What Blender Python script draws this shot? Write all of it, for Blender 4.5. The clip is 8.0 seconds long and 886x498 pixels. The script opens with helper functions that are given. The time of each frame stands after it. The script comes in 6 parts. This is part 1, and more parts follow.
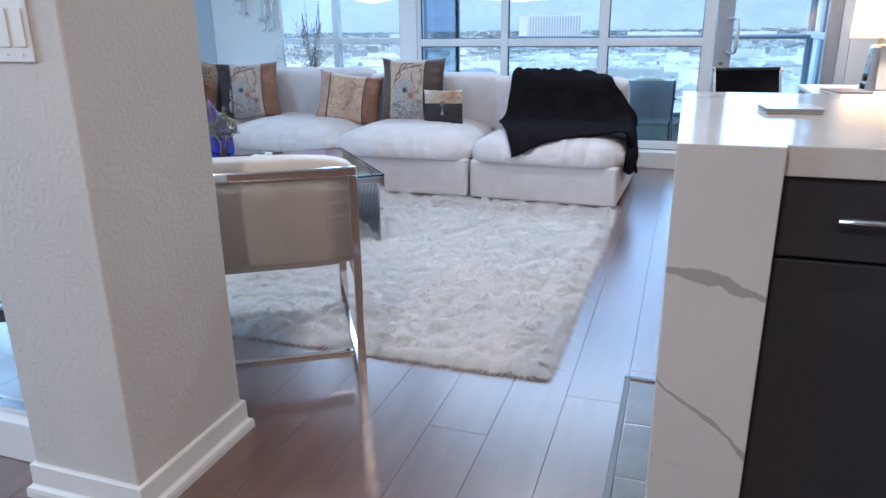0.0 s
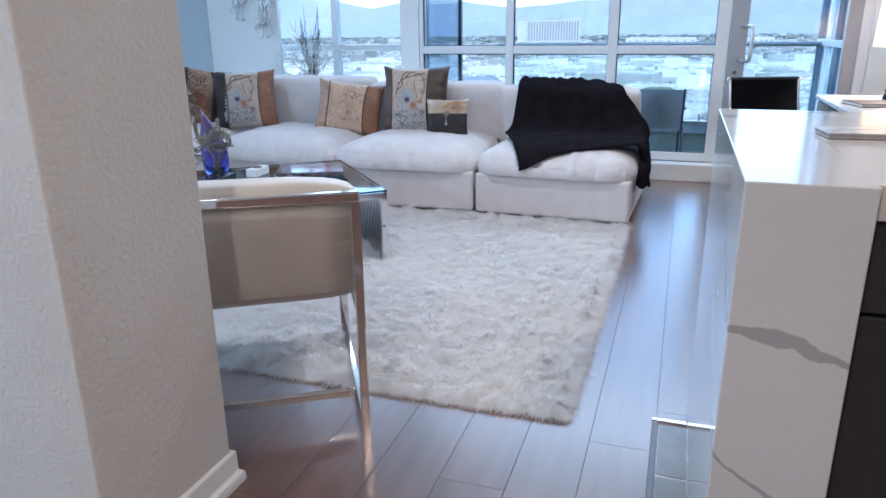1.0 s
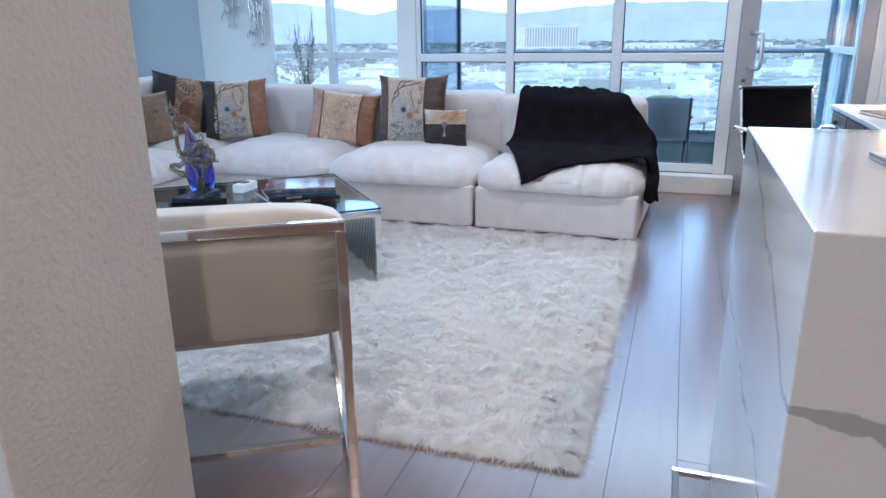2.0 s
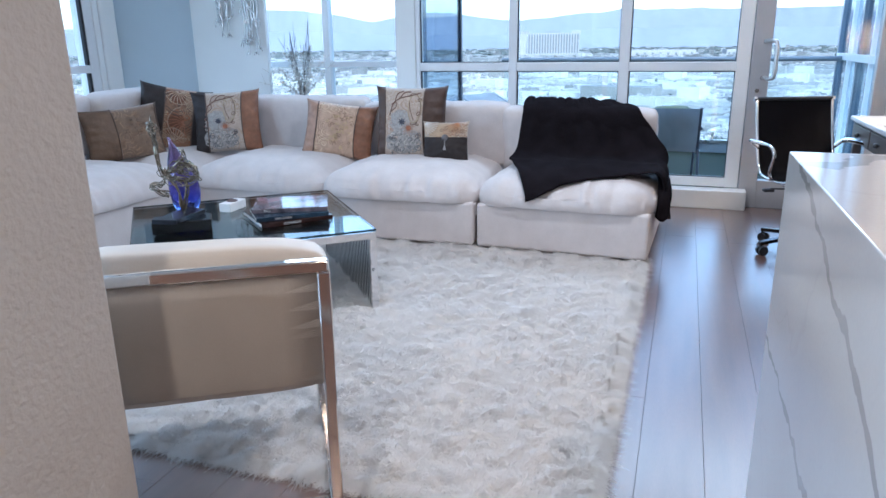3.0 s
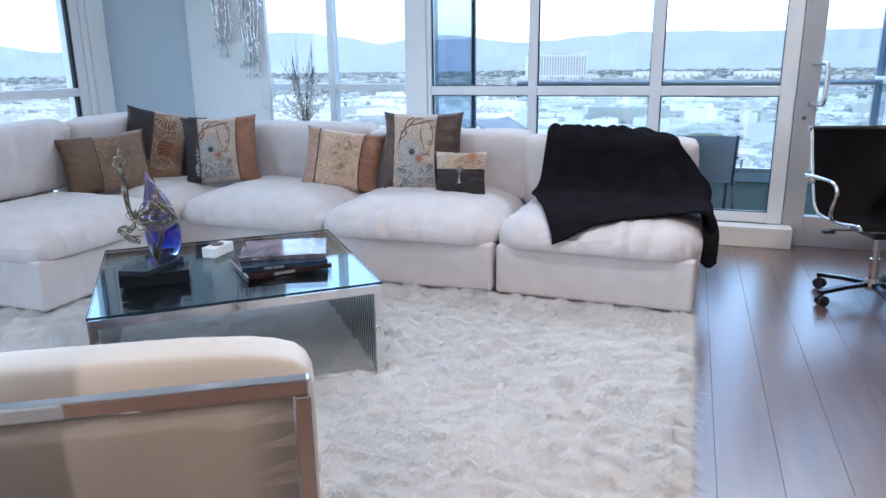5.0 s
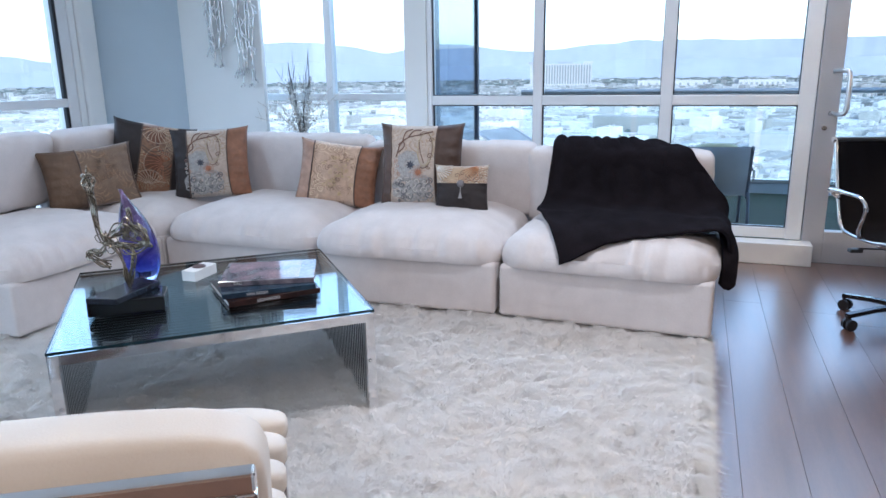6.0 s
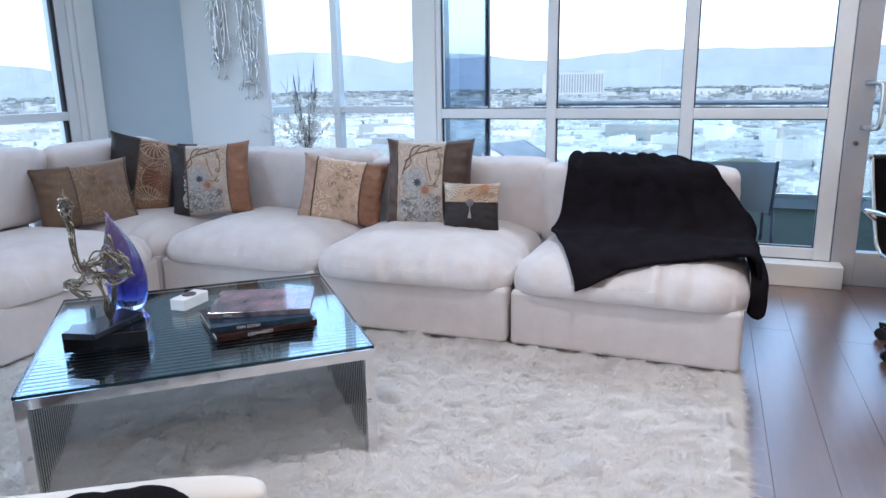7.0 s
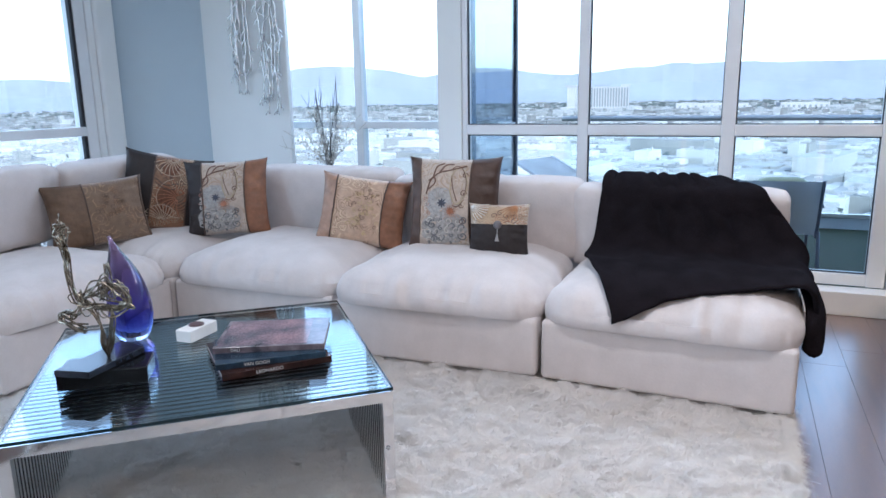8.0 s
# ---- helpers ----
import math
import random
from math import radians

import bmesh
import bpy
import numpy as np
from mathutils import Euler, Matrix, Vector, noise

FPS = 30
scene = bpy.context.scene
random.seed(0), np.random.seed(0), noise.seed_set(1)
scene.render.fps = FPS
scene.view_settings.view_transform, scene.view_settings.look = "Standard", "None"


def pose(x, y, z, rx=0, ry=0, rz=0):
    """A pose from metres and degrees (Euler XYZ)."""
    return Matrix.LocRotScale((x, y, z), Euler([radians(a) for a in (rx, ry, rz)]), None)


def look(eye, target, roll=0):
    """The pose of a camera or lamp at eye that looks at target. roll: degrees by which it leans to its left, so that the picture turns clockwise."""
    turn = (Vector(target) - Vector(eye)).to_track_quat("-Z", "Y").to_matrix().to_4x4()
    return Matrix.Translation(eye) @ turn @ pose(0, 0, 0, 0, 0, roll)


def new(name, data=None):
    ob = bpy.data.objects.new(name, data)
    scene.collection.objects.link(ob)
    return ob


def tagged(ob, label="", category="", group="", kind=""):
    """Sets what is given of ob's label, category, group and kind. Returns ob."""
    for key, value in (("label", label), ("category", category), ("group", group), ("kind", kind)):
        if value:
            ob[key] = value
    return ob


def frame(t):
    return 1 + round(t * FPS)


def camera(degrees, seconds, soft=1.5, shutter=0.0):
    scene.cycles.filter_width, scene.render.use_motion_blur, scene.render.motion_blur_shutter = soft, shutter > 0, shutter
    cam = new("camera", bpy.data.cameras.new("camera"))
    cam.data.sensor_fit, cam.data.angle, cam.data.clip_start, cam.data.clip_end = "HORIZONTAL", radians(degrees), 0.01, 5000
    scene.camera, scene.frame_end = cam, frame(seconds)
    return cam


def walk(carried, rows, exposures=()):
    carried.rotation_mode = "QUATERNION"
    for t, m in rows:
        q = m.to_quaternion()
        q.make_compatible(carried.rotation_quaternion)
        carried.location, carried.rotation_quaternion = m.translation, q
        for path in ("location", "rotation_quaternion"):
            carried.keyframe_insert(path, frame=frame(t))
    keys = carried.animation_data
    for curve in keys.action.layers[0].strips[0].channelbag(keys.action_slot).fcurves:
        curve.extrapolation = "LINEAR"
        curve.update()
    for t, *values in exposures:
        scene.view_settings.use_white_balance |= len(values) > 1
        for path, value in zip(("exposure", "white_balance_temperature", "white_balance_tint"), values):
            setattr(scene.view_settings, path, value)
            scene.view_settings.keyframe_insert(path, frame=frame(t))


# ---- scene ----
SKY, STRANDS, HAZE_GLOW = 0.15, 300000, (0.035, 0.044, 0.061)
WARM, FILL = (1.0, 0.64, 0.38), (1.0, 0.87, 0.78)
# unseen downlights: warm ones inferred over the kitchen, the last three added as fill
LAMPS = ((-0.55, -0.65, 11.0, (1.0, 0.76, 0.55)), (0.9, 1.9, 4.2, WARM), (1.2, -1.0, 3.4, WARM), (-0.7, 3.95, 7.2, FILL), (-2.4, 2.9, 3.4, FILL), (-3.6, 5.0, 0.5, FILL))
# lamps added in window openings to boost the sky: place, aim, width, height, watts
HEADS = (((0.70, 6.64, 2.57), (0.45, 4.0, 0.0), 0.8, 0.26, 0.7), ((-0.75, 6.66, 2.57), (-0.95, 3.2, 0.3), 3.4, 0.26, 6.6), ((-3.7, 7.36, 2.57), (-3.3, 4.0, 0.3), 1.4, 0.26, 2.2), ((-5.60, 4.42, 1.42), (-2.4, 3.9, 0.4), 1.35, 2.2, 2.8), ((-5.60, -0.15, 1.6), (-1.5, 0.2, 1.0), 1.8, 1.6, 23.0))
cam = camera(64.8, 8.0)
METRES, EYE, TILT, LEAN, TURN = 2.016, 1.25, 0.0, 0.35, 18.8
ROWS = [
    (0.0, 0.0, 0.0, 0.0, -0.11, -17.83, 0.33),
    (0.5, -0.0139, 0.0605, 0.0043, -0.16, -17.66, 0.24),
    (1.0, -0.02, 0.1177, 0.0079, -0.21, -17.46, 0.22),
    (1.5, -0.0192, 0.1771, 0.0091, -0.27, -17.22, 0.25),
    (3.0, -0.0094, 0.3693, 0.0181, -0.17, -16.47, 0.4),
    (3.5, -0.0136, 0.4348, 0.0182, -0.01, -16.05, 0.38),
    (4.0, -0.0221, 0.504, 0.0188, 0.14, -15.6, 0.34),
    (4.5, -0.0297, 0.5709, 0.0193, 0.31, -15.19, 0.29),
    (6.0, -0.0168, 0.7607, 0.0175, 0.86, -14.11, 0.48),
    (6.5, -0.0103, 0.8225, 0.0235, 1.18, -13.78, 0.54),
    (7.0, -0.0085, 0.8767, 0.0284, 1.84, -13.39, 0.58),
    (7.5, -0.0114, 0.9334, 0.0307, 2.78, -12.85, 0.57),
    (8.0, -0.0183, 0.9938, 0.0319, 3.8, -12.28, 0.58),
]
walk(cam, [(t, pose(0, 0, EYE, TILT, LEAN, TURN) @ pose(METRES * x, METRES * y, METRES * z, 90 + pitch, roll, yaw)) for t, x, y, z, yaw, pitch, roll in ROWS],
     [(0.0, 2.29, 4930, 5), (4.5, 2.36, 5200, 7), (8.0, 2.33, 5390, 9)])
# ---------------------------------------------------------------- world, light
world = bpy.data.worlds.new("world")
scene.world = world
world.use_nodes = True
wn, wl = world.node_tree.nodes, world.node_tree.links
sky = wn.new("ShaderNodeTexSky")
sky.sky_type = "NISHITA"
sky.sun_disc = False
sky.sun_elevation, sky.sun_rotation = radians(32), radians(150)
sky.dust_density, sky.air_density, sky.ozone_density = 2.4, 1.0, 1.0
pale = wn.new("ShaderNodeHueSaturation")          # thin high cloud whitens the sky
pale.inputs["Saturation"].default_value = 0.66
wl.new(sky.outputs[0], pale.inputs["Color"])
wl.new(pale.outputs[0], wn["Background"].inputs[0])
wn["Background"].inputs[1].default_value = SKY

sun = new("sun", bpy.data.lights.new("sun", "SUN"))
sun.data.energy, sun.data.angle, sun.data.color = 0.8, radians(12), (1.0, 0.93, 0.86)
sun.matrix_world = look((1.5 * 20, -2.6 * 20, 37), (0, 0, 0))

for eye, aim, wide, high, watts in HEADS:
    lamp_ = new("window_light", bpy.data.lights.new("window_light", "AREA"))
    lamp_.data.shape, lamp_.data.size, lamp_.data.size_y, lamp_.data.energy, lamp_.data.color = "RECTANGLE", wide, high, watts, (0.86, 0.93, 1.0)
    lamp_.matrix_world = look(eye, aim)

# ---------------------------------------------------------------- materials
def mat(name, col, rough=0.5, metal=0.0, var=0.12, scale=5.0, bump=0.0, bscale=120.0, col2=None, stretch=(1, 1, 1),
        fac=0.5, island=0.0, sheen=0.0, coat=0.0, rvar=0.06, spec=0.5, bdist=0.004, spread=False):
    """Two scales of noise on colour and roughness, and a fine relief."""
    m = bpy.data.materials.new(name)
    m.use_nodes = True
    n, l = m.node_tree.nodes, m.node_tree.links
    b = n["Principled BSDF"]
    tc = n.new("ShaderNodeTexCoord")
    mp = n.new("ShaderNodeMapping")
    mp.inputs["Scale"].default_value = stretch
    src = tc.outputs["Object"]
    if spread:
        oi = n.new("ShaderNodeObjectInfo")
        sc = n.new("ShaderNodeMath"); sc.operation = "MULTIPLY"; sc.inputs[1].default_value = 53.0
        l.new(oi.outputs["Random"], sc.inputs[0])
        ad = n.new("ShaderNodeVectorMath"); ad.operation = "ADD"
        l.new(src, ad.inputs[0]); l.new(sc.outputs[0], ad.inputs[1])
        src = ad.outputs[0]
    l.new(src, mp.inputs[0])
    big, fine = n.new("ShaderNodeTexNoise"), n.new("ShaderNodeTexNoise")
    big.inputs["Scale"].default_value, fine.inputs["Scale"].default_value = scale, bscale
    big.inputs["Detail"].default_value, fine.inputs["Detail"].default_value = 5, 3
    l.new(mp.outputs[0], big.inputs[0]); l.new(mp.outputs[0], fine.inputs[0])
    ramp = n.new("ShaderNodeValToRGB")
    dark = col2 or tuple(c * (1 - var) for c in col)
    light = col if col2 else tuple(min(1.0, c * (1 + var * 0.5)) for c in col)
    ramp.color_ramp.elements[0].color, ramp.color_ramp.elements[1].color = (*dark, 1), (*light, 1)
    ramp.color_ramp.elements[0].position, ramp.color_ramp.elements[1].position = fac - 0.18, fac + 0.18
    l.new(big.outputs[0], ramp.inputs[0])
    out = ramp.outputs[0]
    mx = n.new("ShaderNodeMix"); mx.data_type = "RGBA"; mx.blend_type = "OVERLAY"
    mx.inputs[0].default_value = min(1.0, var * 1.2)
    l.new(out, mx.inputs[6]); l.new(fine.outputs[0], mx.inputs[7])
    out = mx.outputs[2]
    if island or spread:
        hv = n.new("ShaderNodeHueSaturation")
        mr = n.new("ShaderNodeMapRange")
        amount = island or 0.1
        mr.inputs[3].default_value, mr.inputs[4].default_value = 1 - amount, 1 + amount
        if spread:
            l.new(oi.outputs["Random"], mr.inputs[0])
        else:
            ge = n.new("ShaderNodeNewGeometry")
            l.new(ge.outputs["Random Per Island"], mr.inputs[0])
        l.new(mr.outputs[0], hv.inputs["Value"]); l.new(out, hv.inputs["Color"])
        out = hv.outputs[0]
    l.new(out, b.inputs["Base Color"])
    rr = n.new("ShaderNodeMapRange")
    rr.inputs[3].default_value, rr.inputs[4].default_value = max(0.02, rough - rvar), min(1, rough + rvar)
    l.new(big.outputs[0], rr.inputs[0]); l.new(rr.outputs[0], b.inputs["Roughness"])
    b.inputs["Metallic"].default_value = metal
    b.inputs["Specular IOR Level"].default_value = spec
    b.inputs["Sheen Weight"].default_value = sheen
    b.inputs["Coat Weight"].default_value = coat
    if bump:
        bp = n.new("ShaderNodeBump")
        bp.inputs["Strength"].default_value, bp.inputs["Distance"].default_value = bump, bdist
        l.new(fine.outputs[0], bp.inputs["Height"]); l.new(bp.outputs[0], b.inputs["Normal"])
    return m


def pane_mat(name, tint, gloss=0.03):
    """Thin glass: straight through, with a mirror sheen by Fresnel."""
    m = bpy.data.materials.new(name)
    m.use_nodes = True
    n, l = m.node_tree.nodes, m.node_tree.links
    n.remove(n["Principled BSDF"])
    t, g, f, x = n.new("ShaderNodeBsdfTransparent"), n.new("ShaderNodeBsdfGlossy"), n.new("ShaderNodeLayerWeight"), n.new("ShaderNodeMixShader")
    t.inputs[0].default_value = (*tint, 1)
    g.inputs["Roughness"].default_value = 0.01
    f.inputs[0].default_value = 0.5
    pw, sc = n.new("ShaderNodeMath"), n.new("ShaderNodeMath")
    pw.operation, sc.operation = "POWER", "MULTIPLY_ADD"
    pw.inputs[1].default_value, sc.inputs[1].default_value, sc.inputs[2].default_value = 5.0, 0.9, gloss
    l.new(f.outputs["Facing"], pw.inputs[0]); l.new(pw.outputs[0], sc.inputs[0])
    l.new(sc.outputs[0], x.inputs[0]); l.new(t.outputs[0], x.inputs[1]); l.new(g.outputs[0], x.inputs[2])
    l.new(x.outputs[0], n["Material Output"].inputs[0])
    return m


def glow_mat(name, col, strength):
    m = bpy.data.materials.new(name)
    m.use_nodes = True
    b = m.node_tree.nodes["Principled BSDF"]
    b.inputs["Base Color"].default_value = (*col, 1)
    b.inputs["Emission Color"].default_value = (*col, 1)
    b.inputs["Emission Strength"].default_value = strength
    return m


def marble_mat():
    m = mat("marble", (0.56, 0.545, 0.535), 0.12, var=0.05, scale=2.0, rvar=0.03)
    n, l = m.node_tree.nodes, m.node_tree.links
    b = n["Principled BSDF"]
    old = b.inputs["Base Color"].links[0].from_socket
    tc = n.new("ShaderNodeTexCoord")
    mp = n.new("ShaderNodeMapping")
    mp.inputs["Rotation"].default_value = (0.5, 0.9, 0.35)
    mp.inputs["Location"].default_value = (0.31, 0.12, 0.2)
    l.new(tc.outputs["Object"], mp.inputs[0])
    outs = []
    for s, d, lo, hi in ((1.25, 2.2, 0.006, 0.016), (3.6, 3.0, 0.004, 0.012)):
        nz = n.new("ShaderNodeTexNoise")
        nz.inputs["Scale"].default_value, nz.inputs["Detail"].default_value, nz.inputs["Distortion"].default_value = s, 4, d * 0.35
        l.new(mp.outputs[0], nz.inputs[0])
        a = n.new("ShaderNodeMath"); a.operation = "SUBTRACT"; a.inputs[1].default_value = 0.5
        c = n.new("ShaderNodeMath"); c.operation = "ABSOLUTE"
        l.new(nz.outputs[0], a.inputs[0]); l.new(a.outputs[0], c.inputs[0])
        r = n.new("ShaderNodeMapRange")
        r.inputs[1].default_value, r.inputs[2].default_value, r.inputs[3].default_value, r.inputs[4].default_value = lo * 0.4, hi * 0.5, 0.10 if s < 2 else 0.05, 0
        l.new(c.outputs[0], r.inputs[0])
        outs.append(r.outputs[0])
    gate = n.new("ShaderNodeTexNoise"); gate.inputs["Scale"].default_value = 0.9
    l.new(mp.outputs[0], gate.inputs[0])
    gr = n.new("ShaderNodeMapRange"); gr.inputs[1].default_value, gr.inputs[2].default_value = 0.47, 0.56
    l.new(gate.outputs[0], gr.inputs[0])
    ml = n.new("ShaderNodeMath"); ml.operation = "MULTIPLY"
    l.new(outs[1], ml.inputs[0]); l.new(gr.outputs[0], ml.inputs[1])
    mxm = n.new("ShaderNodeMath"); mxm.operation = "MAXIMUM"
    l.new(outs[0], mxm.inputs[0]); l.new(ml.outputs[0], mxm.inputs[1])
    # the bold veins of this slab: tilted sheets, ragged and of changing width
    rag = n.new("ShaderNodeTexNoise"); rag.inputs["Scale"].default_value, rag.inputs["Detail"].default_value = 5.5, 6
    wid = n.new("ShaderNodeTexNoise"); wid.inputs["Scale"].default_value = 9.0
    l.new(tc.outputs["Object"], rag.inputs[0]); l.new(tc.outputs["Object"], wid.inputs[0])
    for cx, cy, z0, w in ((0.24, -0.293, 0.762, 0.016), (0.88, -0.02, 0.518, 0.013), (-0.5, 0.30, -0.02, 0.007), (0.9, 1.3, 2.62, 0.008)):
        dt = n.new("ShaderNodeVectorMath"); dt.operation = "DOT_PRODUCT"; dt.inputs[1].default_value = (cx, cy, 1.0)
        l.new(tc.outputs["Object"], dt.inputs[0])
        su = n.new("ShaderNodeMath"); su.operation = "SUBTRACT"; su.inputs[1].default_value = z0 + cy * 1.435 + 0.055
        ra = n.new("ShaderNodeMath"); ra.operation = "MULTIPLY_ADD"; ra.inputs[1].default_value = 0.11
        l.new(dt.outputs["Value"], su.inputs[0]); l.new(rag.outputs[0], ra.inputs[0]); l.new(su.outputs[0], ra.inputs[2])
        ab = n.new("ShaderNodeMath"); ab.operation = "ABSOLUTE"; l.new(ra.outputs[0], ab.inputs[0])
        wr = n.new("ShaderNodeMapRange"); wr.inputs[1].default_value, wr.inputs[2].default_value, wr.inputs[3].default_value, wr.inputs[4].default_value = 0.35, 0.65, w * 0.35, w
        l.new(wid.outputs[0], wr.inputs[0])
        lt = n.new("ShaderNodeMapRange"); lt.interpolation_type = "SMOOTHSTEP"; lt.inputs[3].default_value, lt.inputs[4].default_value = 0.85, 0.0
        lo_ = n.new("ShaderNodeMath"); lo_.operation = "MULTIPLY"; lo_.inputs[1].default_value = 0.7
        l.new(wr.outputs[0], lo_.inputs[0]); l.new(lo_.outputs[0], lt.inputs[1]); l.new(wr.outputs[0], lt.inputs[2]); l.new(ab.outputs[0], lt.inputs[0])
        m2 = n.new("ShaderNodeMath"); m2.operation = "MAXIMUM"
        l.new(mxm.outputs[0], m2.inputs[0]); l.new(lt.outputs[0], m2.inputs[1])
        mxm = m2
    mx = n.new("ShaderNodeMix"); mx.data_type = "RGBA"
    mx.inputs[7].default_value = (0.30, 0.29, 0.29, 1)
    l.new(mxm.outputs[0], mx.inputs[0]); l.new(old, mx.inputs[6]); l.new(mx.outputs[2], b.inputs["Base Color"])
    return m


def brocade_mat(name, base, inks, scale=9.0, seed=0.0):
    """Woven floral cloth: rings and scrolls of several threads on a ground."""
    m = mat(name, base, 0.6, var=0.15, scale=30, bump=0.5, bscale=420, sheen=0.3)
    n, l = m.node_tree.nodes, m.node_tree.links
    b = n["Principled BSDF"]
    out = b.inputs["Base Color"].links[0].from_socket
    tc = n.new("ShaderNodeTexCoord")
    mp = n.new("ShaderNodeMapping")
    mp.inputs["Location"].default_value = (seed, seed * 1.7, seed * 0.6)
    l.new(tc.outputs["Object"], mp.inputs[0])
    dn = n.new("ShaderNodeTexNoise"); dn.inputs["Scale"].default_value = 7
    l.new(mp.outputs[0], dn.inputs[0])
    dm = n.new("ShaderNodeMix"); dm.data_type = "RGBA"; dm.blend_type = "LINEAR_LIGHT"; dm.inputs[0].default_value = 0.05
    l.new(mp.outputs[0], dm.inputs[6]); l.new(dn.outputs["Color"], dm.inputs[7])
    for i, (ink, s, freq, lo, hi) in enumerate(inks):
        vo = n.new("ShaderNodeTexVoronoi"); vo.inputs["Scale"].default_value = s
        l.new(dm.outputs[2], vo.inputs[0])
        mu = n.new("ShaderNodeMath"); mu.operation = "MULTIPLY"; mu.inputs[1].default_value = freq
        si = n.new("ShaderNodeMath"); si.operation = "SINE"
        l.new(vo.outputs["Distance"], mu.inputs[0]); l.new(mu.outputs[0], si.inputs[0])
        r = n.new("ShaderNodeMapRange"); r.inputs[1].default_value, r.inputs[2].default_value = lo, hi
        l.new(si.outputs[0], r.inputs[0])
        mask = n.new("ShaderNodeTexNoise"); mask.inputs["Scale"].default_value = 6 + 2.5 * i
        l.new(mp.outputs[0], mask.inputs[0])
        mr = n.new("ShaderNodeMapRange"); mr.inputs[1].default_value, mr.inputs[2].default_value = 0.46, 0.54
        l.new(mask.outputs[0], mr.inputs[0])
        mm = n.new("ShaderNodeMath"); mm.operation = "MULTIPLY"
        l.new(r.outputs[0], mm.inputs[0]); l.new(mr.outputs[0], mm.inputs[1])
        mx = n.new("ShaderNodeMix"); mx.data_type = "RGBA"; mx.inputs[7].default_value = (*ink, 1)
        l.new(mm.outputs[0], mx.inputs[0]); l.new(out, mx.inputs[6])
        out = mx.outputs[2]
    l.new(out, b.inputs["Base Color"])
    return m


WHITE_FRAME = mat("white_aluminium", (0.80, 0.81, 0.82), 0.38, var=0.05, scale=3)
DARK_GASKET = mat("black_gasket", (0.02, 0.02, 0.025), 0.6)
WALL = mat("wall_paint_texture", (0.57, 0.55, 0.52), 0.8, var=0.05, scale=2.5, bump=0.5, bscale=72, bdist=0.006)
WALL_SMOOTH = mat("wall_paint_smooth", (0.84, 0.86, 0.85), 0.75, var=0.04, scale=1.5, bump=0.12, bscale=160)
# wall paint with the angled wall's bluish shade put into the colour
WALL_SHADED = mat("wall_paint_shaded", (0.55, 0.655, 0.735), 0.75, var=0.04, scale=1.5, bump=0.12, bscale=160)
CEIL = mat("ceiling_paint", (0.8, 0.8, 0.79), 0.85, var=0.03, bump=0.15, bscale=90)
TRIM = mat("trim_paint", (0.74, 0.73, 0.71), 0.4, var=0.04, scale=6)
PLANK = mat("laminate_plank", (0.150, 0.079, 0.056), 0.30, var=0.16, scale=2.6, bump=0.05, bscale=60, col2=(0.105, 0.056, 0.042), coat=1.0,
            stretch=(7, 0.55, 1), spread=True, island=0.05, rvar=0.05, bdist=0.0015, spec=0.5)
PLANK.node_tree.nodes["Principled BSDF"].inputs["Coat Roughness"].default_value = 0.27
PLANK.node_tree.nodes["Principled BSDF"].inputs["Coat IOR"].default_value = 1.74
SUBFLOOR = mat("joint_dark", (0.05, 0.037, 0.032), 0.8)
TILE = mat("kitchen_tile", (0.22, 0.22, 0.22), 0.3, var=0.2, scale=7, bump=0.05)
STEEL = mat("brushed_trim", (0.62, 0.62, 0.63), 0.28, metal=1, var=0.06)
CHROME = mat("chrome", (0.78, 0.77, 0.77), 0.07, metal=1, var=0.03, rvar=0.02)
MARBLE = marble_mat()
CABINET = mat("dark_cabinet", (0.028, 0.028, 0.038), 0.45, var=0.12, scale=4)
FABRIC = mat("white_slipcover", (0.64, 0.60, 0.59), 0.95, var=0.06, scale=9, bump=0.3, bscale=90, sheen=0.15, bdist=0.003, spec=0.08)
LEATHER = mat("white_leather", (0.70, 0.645, 0.575), 0.5, var=0.06, scale=5, bump=0.15, bscale=260, bdist=0.002)
THROW = mat("black_plush", (0.0125, 0.0105, 0.013), 1.0, var=0.3, scale=9, bump=0.6, bscale=150, sheen=0.0, spec=0.03)
MESH_BLACK = mat("black_mesh", (0.010, 0.009, 0.011), 0.9, var=0.2, bump=0.3, bscale=500, spec=0.08)
PLASTIC = mat("black_plastic", (0.02, 0.02, 0.022), 0.4)
GLASS = pane_mat("window_glass", (0.93, 0.97, 0.985))
GLASS_TINT = pane_mat("tinted_glass", (0.60, 0.68, 0.76))
GLASS_DARK = pane_mat("wing_glass", (0.58, 0.68, 0.78))

# ---------------------------------------------------------------- builders
def link(name, bm, material, parent=None, smooth=False):
    me = bpy.data.meshes.new(name)
    bm.to_mesh(me)
    bm.free()
    if smooth:
        for p in me.polygons:
            p.use_smooth = True
    me.materials.append(material)
    ob = new(name, me)
    if parent:
        ob.parent = parent
    return ob


def part(name, bm, material, parent, label="", smooth=False):
    """One mesh object under a thing or a part."""
    ob = link(name, bm, material, parent, smooth)
    return tagged(ob, label) if label else ob


def thing(name, label, category, at=(0, 0, 0), turn=0.0, group="", kind=""):
    ob = new(name)
    ob.empty_display_size = 0.1
    ob.matrix_basis = pose(*at, 0, 0, turn)
    return tagged(ob, label, category, group, kind)


